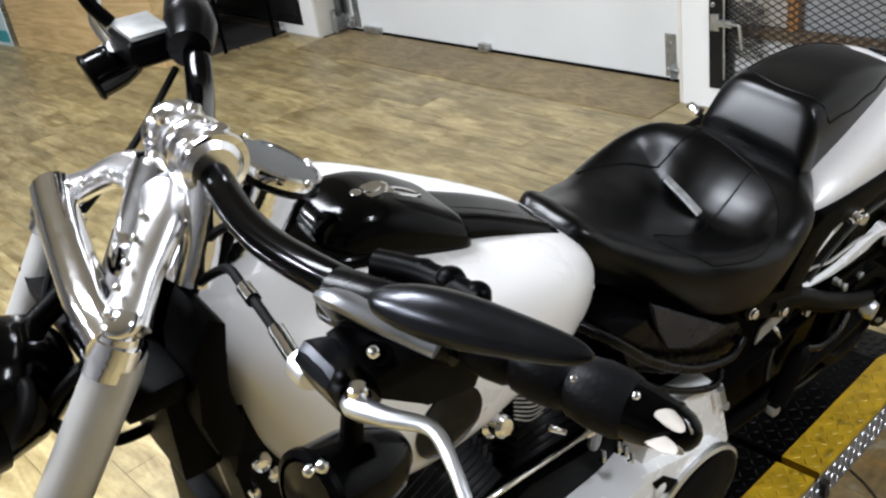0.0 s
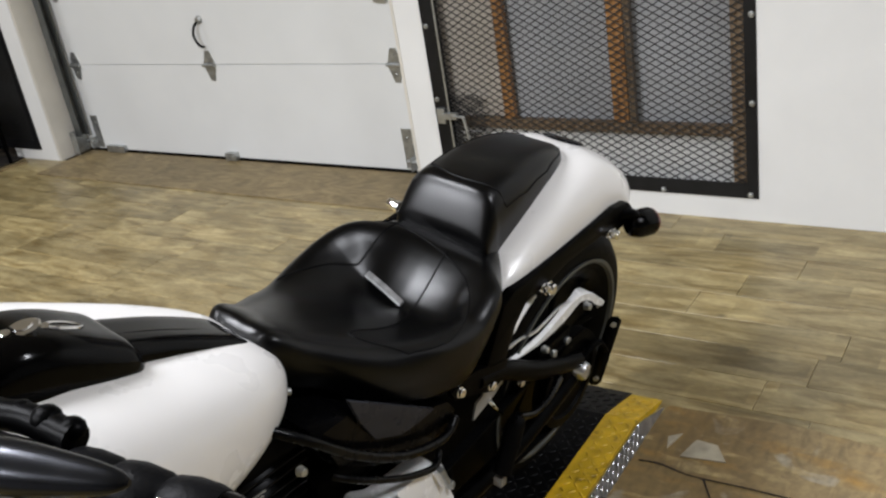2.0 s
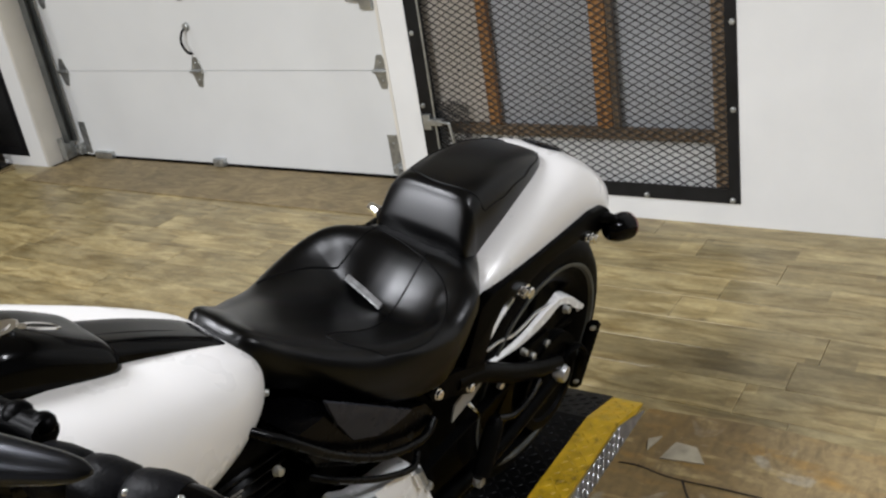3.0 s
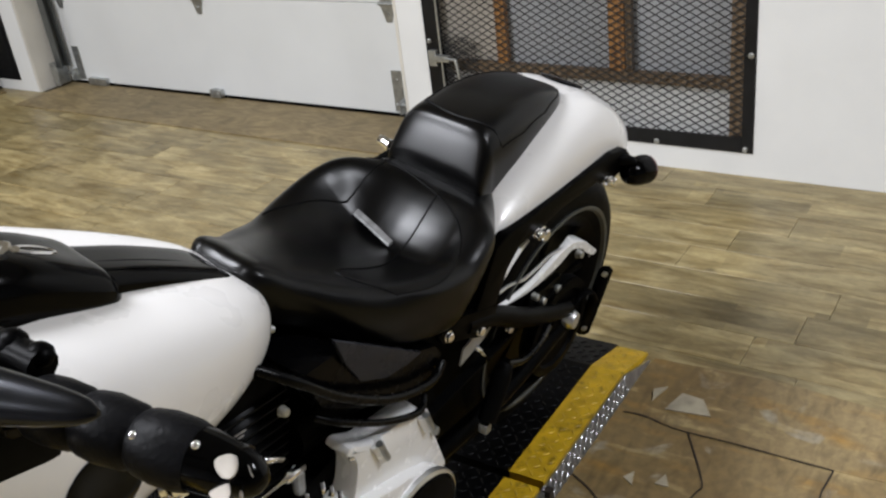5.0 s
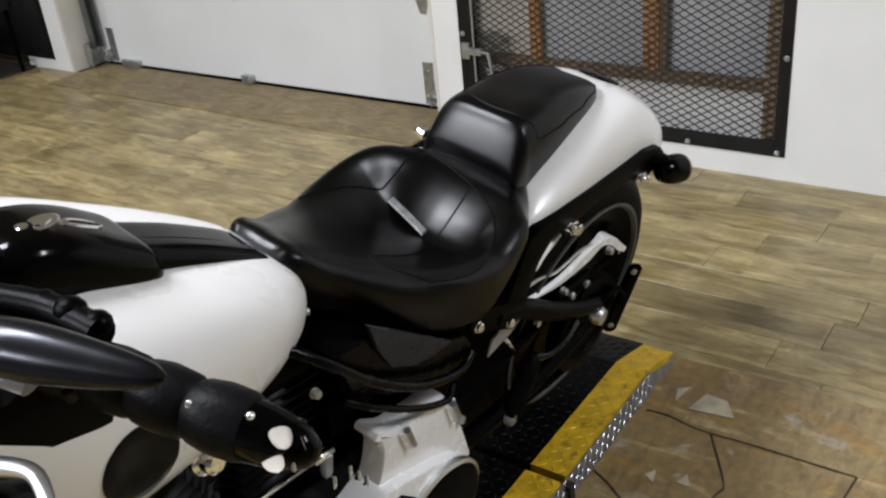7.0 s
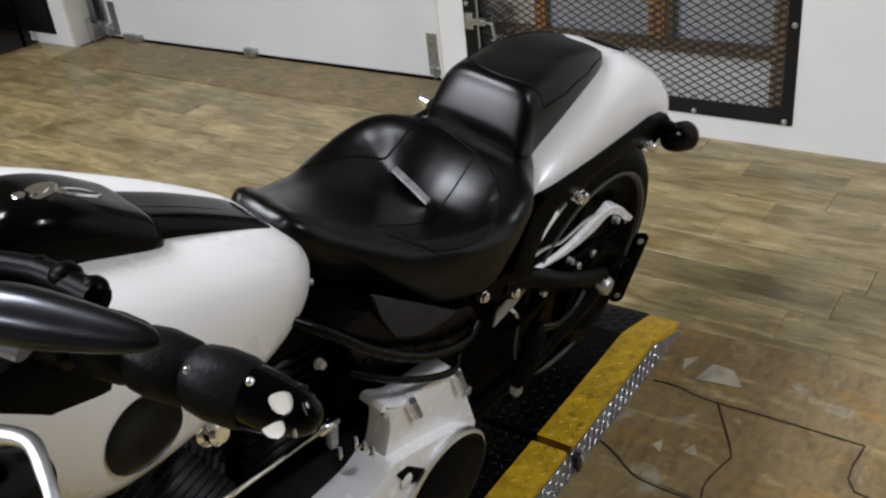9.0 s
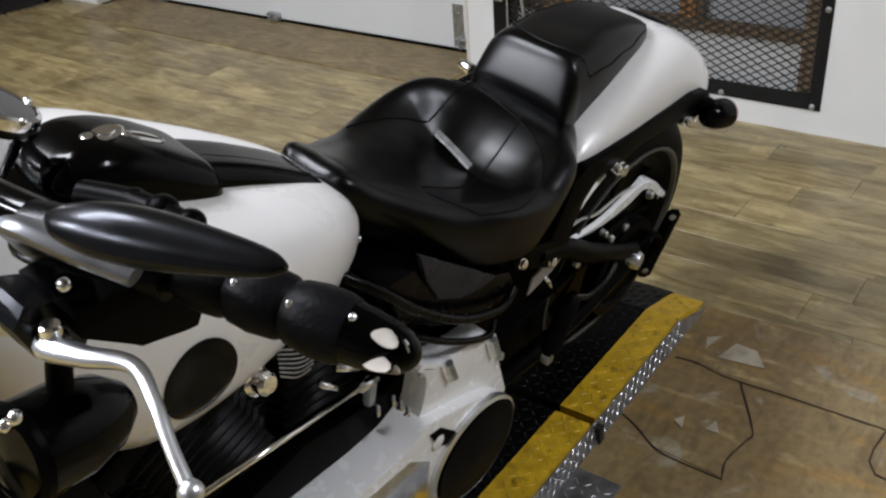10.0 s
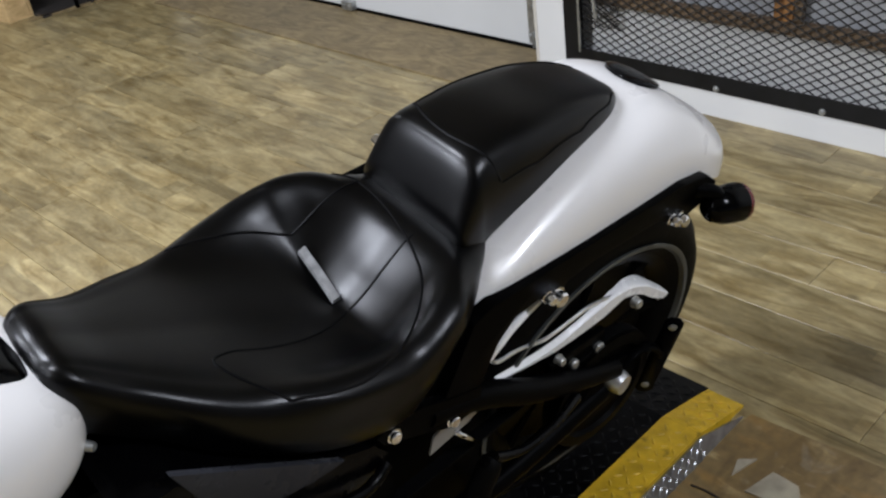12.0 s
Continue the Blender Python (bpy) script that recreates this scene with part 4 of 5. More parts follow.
# left grip, controls and lever
G0, G1 = V(-1.31, -0.395, 1.2025), V(-1.2655, -0.556, 1.2035)
gd = (G1 - G0).normalized()
grip = part("grip", lathe([(0.0, 0.0), (0.017, 0.0), (0.0195, 0.006), (0.0205, 0.02), (0.0195, 0.036), (0.017, 0.041), (0.0195, 0.046), (0.021, 0.06), (0.0195, 0.08), (0.017, 0.085), (0.0195, 0.09), (0.0215, 0.105), (0.021, 0.122), (0.019, 0.13), (0.0, 0.131)], axis(G0, gd) @ Matrix.Diagonal((1.18, 1.18, 1, 1)), 24), GRIPRUBBER, bike, "ribbed black rubber grip")
part("grip_end", lathe([(0.0, 0.13), (0.0195, 0.13), (0.0185, 0.142), (0.0155, 0.16), (0.0125, 0.17), (0.0085, 0.176), (0.004, 0.179), (0.0, 0.1795)], axis(G0, gd) @ Matrix.Diagonal((1.12, 1.12, 1, 1)), 20), GLOSSBLACK, grip)
sd = V(-0.5, -0.2, 0.8)
sd = (sd - gd * sd.dot(gd)).normalized()
s2 = gd.cross(sd)
for t, ang in ((0.049, 2), (0.049, 180), (0.091, 2), (0.091, 180), (0.134, -15), (0.134, 165)):
    q = G0 + gd * t + (sd * math.cos(radians(ang)) + s2 * math.sin(radians(ang))) * 0.0215
    part("grip_stud", ellipsoid(q, (0.0035, 0.0035, 0.0035), n=10), CHROME, grip)
for ang in (-8, 50, 150, 210):
    d = sd * math.cos(radians(ang)) + s2 * math.sin(radians(ang))
    q = G0 + gd * 0.156 + d * 0.0185
    along = (gd - d * 0.27).normalized()
    m = Matrix((gd.cross(d).to_4d(), along.to_4d(), gd.cross(d).cross(along).to_4d(), (0, 0, 0, 1))).transposed()
    m[0][3] = m[1][3] = m[2][3] = 0
    m[3][3] = 1
    part("grip_inlay", ellipsoid(None, (0.0052, 0.0185, 0.0032), Matrix.Translation(q) @ m, 14), INLAY, grip, "polished oval inlay")
gr = part("grip", lathe([(0.0, 0.0), (0.02, 0.0), (0.023, 0.006), (0.024, 0.02), (0.023, 0.036), (0.02, 0.041), (0.023, 0.046), (0.0245, 0.06), (0.023, 0.08), (0.02, 0.085), (0.023, 0.09), (0.025, 0.105), (0.0245, 0.122), (0.022, 0.13), (0.017, 0.16), (0.0, 0.165)], axis((-1.165, 0.35, 1.198), (0.42, 0.9, 0.02)), 20), GRIPRUBBER, bike, "ribbed black rubber grip")
rd = V(0.42, 0.9, 0.02).normalized()
for t in (0.041, 0.085, 0.128):
    for ang in (-60, 20, 100):
        d = V(0, 0, 1) * math.cos(radians(ang)) + rd.cross(V(0, 0, 1)) * math.sin(radians(ang))
        part("grip_stud", ellipsoid(V(-1.165, 0.35, 1.198) + rd * t + d * 0.0215, (0.0035, 0.0035, 0.0035), n=10), CHROME, gr)
# switch housings
sw = part("switch_housing", tube([(-1.36, -0.285, 1.203), (-1.345, -0.33, 1.204), (-1.318, -0.39, 1.203)], [0.023, 0.027, 0.022], 16), GREYSATIN, bike, "satin black switch housing")
part("switch_base", tube([(-1.318, -0.285, 1.212), (-1.3, -0.33, 1.216), (-1.294, -0.385, 1.22)], 0.013, 12), SATINBLACK, sw)
for dx, dy, dz, r in ((-1.306, -0.299, 1.216, 0.009), (-1.3, -0.324, 1.22, 0.011), (-1.295, -0.351, 1.224, 0.0125), (-1.291, -0.378, 1.225, 0.011)):
    part("switch_button", ellipsoid((dx, dy, dz), (r, r * 1.05, r * 0.8), n=14), SATINBLACK, sw)
body = side_plate([(-1.394, 1.205), (-1.36, 1.205), (-1.305, 1.2), (-1.284, 1.168), (-1.294, 1.13), (-1.345, 1.143), (-1.388, 1.178)], -0.385, -0.315, 0.014)
part("switch_body", body, SATINBLACK, sw, "black lower switch body")
part("switch_boss", tube([(-1.372, -0.362, 1.2), (-1.391, -0.384, 1.229)], [0.011, 0.0085], 12), SATINBLACK, sw)
part("switch_bolt", ellipsoid((-1.393, -0.386, 1.232), (0.005, 0.005, 0.005), n=12), CHROME, sw)
part("switch_housing", tube([(-1.225, 0.225, 1.195), (-1.2, 0.27, 1.2), (-1.17, 0.34, 1.2)], [0.026, 0.034, 0.028], 16), GREYSATIN, bike, "satin black switch housing")
part("master_cylinder", box((-1.285, 0.255, 1.172), (-1.225, 0.33, 1.208), 0.012, seg=3), SATINBLACK, bike, "brake fluid reservoir")
part("reservoir_cap", box((-1.281, 0.259, 1.2085), (-1.229, 0.326, 1.215), 0.003), GALV, bike)
part("mirror_stem", tube([(-1.28, 0.32, 1.215), (-1.30, 0.33, 1.25), (-1.29, 0.37, 1.29)], 0.009, 10), SATINBLACK, bike)
part("brake_lever", tube([(-1.285, 0.31, 1.19), (-1.28, 0.37, 1.2), (-1.25, 0.44, 1.205), (-1.22, 0.5, 1.2)], [0.01, 0.009, 0.008, 0.01], 10), CHROME, bike)
perch = part("clutch_perch", side_plate([(-1.412, 1.213), (-1.424, 1.197), (-1.412, 1.165), (-1.394, 1.146), (-1.376, 1.148), (-1.366, 1.178), (-1.38, 1.2)], -0.366, -0.32, 0.012), SHELL, bike, "satin black clutch perch")
part("perch_bolt", bolt((-1.361, -0.338, 1.205), (0, 0, 1), 0.007, 0.006), CHROME, bike)
part("perch_collar", lathe([(0, 0), (0.012, 0), (0.014, 0.004), (0.014, 0.022), (0.008, 0.028), (0, 0.028)], axis((-1.405, -0.318, 1.165), (0.1, 1, -0.1)), 14), POLISHED, bike)
lever = tube([(-1.398, -0.368, 1.178), (-1.408, -0.382, 1.186), (-1.4, -0.408, 1.19), (-1.386, -0.44, 1.195), (-1.396, -0.475, 1.195), (-1.406, -0.502, 1.188), (-1.414, -0.528, 1.179)], [0.0105, 0.011, 0.0085, 0.0062, 0.005, 0.0046, 0.005], 12, squash=0.85)
lev = part("clutch_lever", lever, POLISHED, bike, "bright metal clutch lever with ball end")
part("lever_ball", ellipsoid((-1.4145, -0.531, 1.178), (0.008, 0.008, 0.008), n=16), POLISHED, lev)
part("lever_pivot", bolt((-1.405, -0.38, 1.19), (0.1, 0.1, 1), 0.008, 0.012), CHROME, lev)
# mirrors: dark teardrop heads
def mirror_head(c, d, length, up):
    rings = []
    d = V(*d).normalized()
    side = d.cross(V(*up)).normalized()
    u = side.cross(d)
    for t, w, h in dense([(0.0, 0.004, 0.003), (0.06, 0.011, 0.007), (0.22, 0.017, 0.012), (0.45, 0.018, 0.0125), (0.75, 0.013, 0.009), (0.93, 0.008, 0.006), (1.0, 0.002, 0.002)], 4):
        rings.append([V(*c) + d * length * t + side * w * math.cos(a) + u * h * math.sin(a) for a in np.linspace(0, math.tau, 20, endpoint=False)])
    return skin(rings)


mir = part("mirror", mirror_head((-1.402, -0.402, 1.296), (0.055, -0.14, 0.014), 0.15, (-0.35, -0.2, 0.9)), SHELL, bike, "black teardrop mirror")
part("mirror_stem", tube([(-1.37, -0.31, 1.2), (-1.392, -0.333, 1.245), (-1.397, -0.356, 1.262), (-1.384, -0.39, 1.256), (-1.366, -0.424, 1.246)], [0.009, 0.011, 0.015, 0.015, 0.014], 12, squash=0.5), STEM, mir)
part("mirror", mirror_head((-1.30, 0.36, 1.30), (0.06, 0.16, 0.003), 0.172, (-0.35, 0.2, 0.9)), SATINBLACK, bike, "black teardrop mirror")
# front indicators
for c, d, r in (((-1.395, -0.338, 1.06), (-0.95, -0.1, 0.2), 0.04), ((-1.285, 0.335, 1.152), (-0.85, 0.1, -0.25), 0.03)):
    ind = part("front_indicator", lathe([(0.0, -r * 1.5), (r * 0.45, -r * 1.4), (r * 0.8, -r * 0.9), (r, -r * 0.1), (r, r * 0.9), (r * 0.92, r), (0, r)], axis(c, d), 24), GLOSSBLACK, bike, "black bullet indicator")
    part("indicator_rim", lathe([(r * 0.98, r * 0.85), (r * 1.05, r * 0.9), (r * 1.05, r * 1.05), (r * 0.9, r * 1.12), (r * 0.88, r * 1.0)], axis(c, d), 24), SATINBLACK, ind)
    part("indicator_lens", lathe([(0, r * 1.0), (r * 0.88, r * 1.0), (r * 0.8, r * 1.1), (0, r * 1.2)], axis(c, d), 20), GLOSSBLACK, ind)
for p in ((-1.438, -0.352, 1.112), (-1.44, -0.378, 1.142)):
    part("indicator_bolt", ellipsoid(p, (0.0055, 0.0055, 0.0055), n=10), CHROME, bike)
part("indicator_stem", tube([(-1.375, -0.335, 1.16), (-1.385, -0.335, 1.12), (-1.39, -0.338, 1.09)], 0.01, 10), SATINBLACK, bike)

# forks, clamps, headlamp
for y, x in ((-0.092, 0.0), (0.162, 0.046)):
    fk = part("fork", tube([(-1.478 + x, y, 1.105), (-1.488 + x, y, 1.085), (-1.50 + x, y, 1.065)], [0.024, 0.025, 0.025], 18), CHROME, bike, "chrome front fork")
    part("fork_leg", tube([(-1.482 + x, y, 1.082), (-1.492 + x, y, 1.062), (-1.955 + x, y * 0.85 + 0.01, 0.34)], [0.026, 0.0265, 0.026], 18, smooth=False), SLIDER, fk, "satin metal fork slider")
    part("fork_collar", tube([(-1.48 + x, y, 1.096), (-1.492 + x, y, 1.078)], 0.0285, 18), CHROME, fk)
    part("fork_cap", ellipsoid((-1.475 + x, y, 1.112), (0.024, 0.024, 0.014), n=16), CHROME, fk)
    q0, q1 = V(-1.37, 0.0 + 0.05 * (y > 0), 1.16), V(-1.472 + x, y, 1.105)
    part("clamp_arm", tube([q0, q0.lerp(q1, 0.35) + V(0.01, 0, 0.012), q0.lerp(q1, 0.7) + V(0.004, 0, 0.006), q1], [0.03, 0.024, 0.02, 0.026], 14, squash=0.75), CASTCHROME, fk)
    for k in range(5):
        q = q0.lerp(q1, 0.2 + 0.18 * k) + V(-0.02, -0.012, 0.02)
        part("arm_screw", ellipsoid(q, (0.005, 0.005, 0.005), n=10), CHROME, fk)
part("upper_clamp", box((-1.385, -0.05, 1.135), (-1.335, 0.07, 1.158), 0.009), CHROME, bike)
part("lower_clamp", tube([(-1.49, -0.1, 1.098), (-1.485, -0.04, 1.108), (-1.455, 0.1, 1.112), (-1.438, 0.165, 1.112)], [0.024, 0.023, 0.023, 0.025], 16), CHROME, bike, "chrome lower fork bridge")
part("lower_yoke", box((-1.50, -0.11, 1.0), (-1.43, 0.18, 1.03), 0.012), SATINBLACK, bike)
part("yoke_wing", tube([(-1.475, -0.085, 0.985), (-1.44, -0.066, 0.984), (-1.412, -0.056, 0.998)], [0.013, 0.009, 0.006], 10, squash=0.5), SLIDER, bike)
part("steering_stem", tube([(-1.36, 0.03, 1.18), (-1.44, 0.03, 1.04)], 0.026, 16), CHROME, bike)
hl = part("headlamp", lathe([(0.0, -0.075), (0.03, -0.07), (0.055, -0.05), (0.072, -0.01), (0.076, 0.03), (0.07, 0.04), (0.0, 0.042)], axis((-1.575, 0.035, 1.0), (-1, -0.17, 0.05)), 30), GLOSSBLACK, bike, "black headlamp bucket")
part("headlamp_rim", lathe([(0.07, 0.03), (0.08, 0.032), (0.079, 0.046), (0.066, 0.05)], axis((-1.575, 0.035, 1.0), (-1, -0.17, 0.05)), 30), SATINBLACK, hl)
part("headlamp_glass", lathe([(0, 0.043), (0.066, 0.043), (0.05, 0.052), (0, 0.058)], axis((-1.575, 0.035, 1.0), (-1, -0.17, 0.05)), 30), GLASSGREY, hl)
part("headlamp_bracket", tube([(-1.54, 0.05, 1.03), (-1.47, 0.05, 1.07)], 0.014, 10), SATINBLACK, bike)
# cables and brake line
for pts, r, mt in (([(-1.405, -0.3, 1.16), (-1.388, -0.22, 1.146), (-1.376, -0.15, 1.138), (-1.372, -0.1, 1.125), (-1.395, -0.04, 1.05), (-1.40, -0.02, 0.9), (-1.36, -0.03, 0.6)], 0.005, RUBBER),
                   ([(-1.345, -0.29, 1.182), (-1.352, -0.2, 1.172), (-1.352, -0.1, 1.168), (-1.375, -0.03, 1.1)], 0.005, RUBBER),
                   ([(-1.24, 0.24, 1.17), (-1.33, 0.2, 1.11), (-1.46, 0.12, 1.07), (-1.53, 0.06, 1.0), (-1.58, 0.1, 0.9), (-1.66, 0.12, 0.75), (-1.8, 0.11, 0.5)], 0.0045, RUBBER),
                   ([(-1.5, -0.05, 1.05), (-1.55, -0.02, 0.98), (-1.5, -0.01, 0.9), (-1.44, 0.0, 0.88)], 0.007, RUBBER),
                   ([(-1.47, -0.02, 1.03), (-1.53, 0.0, 1.0), (-1.57, 0.02, 1.02)], 0.007, RUBBER),
                   ([(-1.33, -0.1, 0.82), (-1.36, -0.12, 0.74), (-1.33, -0.14, 0.65), (-1.3, -0.13, 0.52)], 0.006, RUBBER)):
    part("cable", tube(pts, r, 8), mt, bike)
part("cable_sleeve", tube([(-1.402, -0.285, 1.158), (-1.39, -0.235, 1.149)], 0.0075, 10), CHROME, bike)
part("cable_sleeve", tube([(-1.381, -0.18, 1.142), (-1.377, -0.155, 1.139)], 0.0075, 10), CHROME, bike)

# frame, engine, primary
for y in (-0.055, 0.055):
    part("frame_tube", tube([(-1.40, y * 0.5, 1.03), (-1.395, y, 0.9), (-1.36, y, 0.6), (-1.31, y, 0.25), (-1.22, y, 0.17), (-0.6, y * 2, 0.16), (-0.42, y * 2.3, 0.25)], 0.019, 12), GLOSSBLACK, bike)
part("frame_tube", tube([(-1.41, 0, 1.0), (-1.2, 0, 0.9), (-0.8, 0, 0.75), (-0.55, 0, 0.6)], 0.025, 12), SATINBLACK, bike)
part("steering_head", tube([(-1.355, 0.0, 1.14), (-1.44, 0.0, 0.98)], 0.038, 16), SATINBLACK, bike)
part("regulator", box((-1.455, -0.085, 0.86), (-1.405, 0.085, 1.02), 0.012), ENGINE, bike, "black finned regulator cover")
part("coil_cover", side_plate([(-1.405, 1.1), (-1.386, 1.08), (-1.392, 1.04), (-1.396, 1.0), (-1.386, 0.94), (-1.4, 0.9), (-1.425, 0.915), (-1.436, 0.97), (-1.428, 1.05)], -0.125, -0.05, 0.014), ENGINE, bike)
part("oil_cooler", box((-1.42, -0.09, 0.45), (-1.37, 0.09, 0.72), 0.01), ENGINE, bike)
part("engine_case", side_plate([(-1.2, 0.28), (-1.12, 0.2), (-0.8, 0.17), (-0.5, 0.2), (-0.42, 0.3), (-0.45, 0.46), (-0.62, 0.52), (-0.8, 0.48), (-0.95, 0.5), (-1.14, 0.45)], -0.125, 0.125, 0.02), ENGINE, bike)
for base, top in (((-1.02, 0.42), (-1.16, 0.68)), ((-0.88, 0.42), (-0.86, 0.70))):
    cyl = part("cylinder", tube([(base[0], 0, base[1]), (top[0], 0, top[1])], 0.06, 20), ENGINE, bike)
    d = V(top[0] - base[0], 0, top[1] - base[1])
    for k in range(11):
        q = V(base[0], 0, base[1]) + d * (0.12 + 0.078 * k)
        own = box((-0.085, -0.118, -0.0028), (0.085, 0.118, 0.0028), 0.0)
        bmesh.ops.bevel(own, geom=[e for e in own.edges if abs((e.verts[0].co - e.verts[1].co).z) > 0.004], offset=0.04, segments=3, affect="EDGES")
        part("cooling_fin", add(None, own, axis(q, d)), FIN, cyl)
    own = box((-0.08, -0.11, -0.03), (0.08, 0.11, 0.022), 0.018)
    part("rocker_cover", add(None, own, axis((top[0], 0, top[1]), d)), ENGINE, cyl)
# bright strips paint the light caught along the fin edges
for k in range(7):
    u = k / 6
    x0, z0, x1, z1 = -1.005 + 0.004 * u, 0.737 - 0.052 * u, -0.911 - 0.032 * u, 0.7 - 0.043 * u
    part("fin_edge", tube([(x0, -0.128, z0), (0.55 * x0 + 0.45 * x1, -0.134, 0.55 * z0 + 0.45 * z1 - 0.003), (x1, -0.126, z1)], 0.0016, 6), LITFIN, bike)
part("front_cover", side_plate([(-1.384, 0.965), (-1.362, 0.93), (-1.31, 0.79), (-1.265, 0.66), (-1.25, 0.46), (-1.33, 0.46), (-1.392, 0.7), (-1.408, 0.86)], -0.112, 0.08, 0.016), ENGINE, bike, "black cover ahead of the engine")
for x, z, r in ((-1.378, 0.868, 0.012), (-1.366, 0.84, 0.009), (-1.346, 0.803, 0.011), (-1.392, 0.83, 0.007)):
    part("cover_bolt", lathe([(0, -0.01), (r, -0.01), (r, 0.004), (r * 0.7, 0.009), (r * 0.45, 0.006), (0, 0.006)], axis((x, -0.116, z), (-0.2, -1, 0.1)), 12), CHROME, bike)
ig = part("ignition_cap", lathe([(0, 0), (0.02, 0), (0.022, 0.01), (0.016, 0.016), (0.017, 0.03), (0.012, 0.036), (0, 0.037)], axis((-1.05, -0.128, 0.715), (0.1, -1, 0.35)), 18), CHROME, bike, "chrome ignition cap")
part("cap_knob", ellipsoid((-1.068, -0.135, 0.742), (0.012, 0.014, 0.012), n=12), CHROME, ig)
# primary: a long housing with a rounded top, a raised web with two screw lugs, and the round clutch cover
CASE = [(-0.49, 0.27), (-0.505, 0.2), (-0.555, 0.15), (-0.65, 0.14), (-0.78, 0.2), (-0.95, 0.26), (-1.12, 0.3), (-1.2, 0.33), (-1.215, 0.365), (-1.185, 0.395), (-1.0, 0.405), (-0.86, 0.405), (-0.79, 0.412), (-0.745, 0.437), (-0.70, 0.425), (-0.62, 0.4), (-0.55, 0.37), (-0.505, 0.325)]
WEB = [(-0.757, 0.548), (-0.748, 0.562), (-0.735, 0.556), (-0.70, 0.533), (-0.64, 0.524), (-0.585, 0.516), (-0.556, 0.503), (-0.542, 0.48), (-0.525, 0.436), (-0.505, 0.385), (-0.472, 0.3), (-0.58, 0.26), (-0.7, 0.3), (-0.76, 0.38), (-0.748, 0.42), (-0.735, 0.46), (-0.73, 0.505), (-0.738, 0.532)]
pc = part("primary_cover", side_plate(CASE, -0.2, -0.11, 0.016), SHINEALLOY, bike, "polished alloy primary cover, ceiling reflection painted white")
part("cover_web", side_plate(WEB, -0.176, -0.125, 0.011), SHINEALLOY, pc)
# inset added so the side reflects dark below the whitened top
part("cover_face", side_plate([(-0.735, 0.34), (-0.79, 0.385), (-0.86, 0.382), (-1.0, 0.382), (-1.16, 0.373), (-1.18, 0.345), (-0.95, 0.283), (-0.79, 0.225), (-0.73, 0.22)], -0.2025, -0.198, 0.002), CHROME, pc, "chrome inset added for the cover side's darker reflection")
part("derby_cover", lathe([(0.0, 0.0), (0.108, 0.0), (0.113, 0.004), (0.112, 0.012), (0.106, 0.018), (0.0, 0.024)], axis((-0.605, -0.196, 0.262), (0, -1, 0)), 48), SATINBLACK, pc, "black derby cover")
part("derby_rim", lathe([(0.11, 0.0), (0.12, 0.0), (0.12, 0.012), (0.1135, 0.016)], axis((-0.605, -0.196, 0.262), (0, -1, 0)), 48, loop=True), POLISHED, pc)
part("inspection_slot", side_plate([(-0.742, 0.41), (-0.712, 0.406), (-0.668, 0.362), (-0.69, 0.348), (-0.716, 0.361)], -0.2035, -0.196, 0.002), ENGINE, pc)
part("slot_plug", ellipsoid((-0.717, -0.202, 0.374), (0.016, 0.004, 0.018), n=14), SHINEALLOY, pc)
for a, b in (((-0.562, -0.176, 0.5), (-0.543, -0.178, 0.452)), ((-0.688, -0.176, 0.53), (-0.668, -0.178, 0.48))):
    part("screw_lug", tube([a, b], [0.0125, 0.011], 14), SHINEALLOY, pc)
    part("cover_socket", tube([V(*a) + V(0, -0.009, 0.002), V(*b) + V(0, -0.008, 0.004)], 0.0065, 10), GALV, pc, "sunk cap screw")
part("cover_screw", bolt((-0.524, -0.176, 0.43), (0.3, -1, 0.15), 0.008, 0.01), GALV, pc)
part("cover_screw", ellipsoid((-0.742, -0.172, 0.535), (0.006, 0.006, 0.006), n=10), CHROME, pc)
lk = part("shift_rod", tube([(-0.845, -0.152, 0.578), (-1.19, -0.2, 0.672)], 0.0042, 8), CHROME, bike, "chrome shift linkage rod")
part("rod_end", tube([(-0.83, -0.15, 0.574), (-0.87, -0.156, 0.585)], 0.008, 8), CHROME, lk)
part("shift_lever", tube([(-0.84, -0.15, 0.575), (-0.83, -0.14, 0.53), (-0.82, -0.13, 0.5)], 0.01, 8), GALV, bike)
for p, q in (((-0.93, -0.13, 0.62), (-0.905, -0.14, 0.6)), ((-0.90, -0.135, 0.635), (-0.86, -0.14, 0.61))):
    part("pipe_fitting", tube([p, q], 0.006, 8), CHROME, bike)
for k, (x, z) in enumerate(((-0.79, 0.5), (-0.81, 0.525), (-0.845, 0.53), (-0.77, 0.47))):
    part("hose_clip", tube([(x, -0.168, z - 0.012), (x - 0.006, -0.178, z), (x - 0.002, -0.172, z + 0.014)], 0.004, 6), CHROME, bike)
part("oil_tank", side_plate([(-0.83, 0.76), (-0.76, 0.755), (-0.66, 0.69), (-0.58, 0.64), (-0.5, 0.605), (-0.475, 0.57), (-0.51, 0.53), (-0.6, 0.545), (-0.7, 0.6), (-0.79, 0.665)], -0.16, 0.16, 0.02), GREYSATIN, bike, "gloss black oil tank")
# thin plate whose colour paints the reflection on the tank's black side
part("oil_tank_sheen", side_plate([(-0.768, 0.791), (-0.667, 0.715), (-0.554, 0.629), (-0.602, 0.629), (-0.647, 0.637), (-0.711, 0.673), (-0.745, 0.73)], -0.168, -0.158, 0.004), OILSHEEN, bike, "blue-grey reflection painted on the black oil tank")
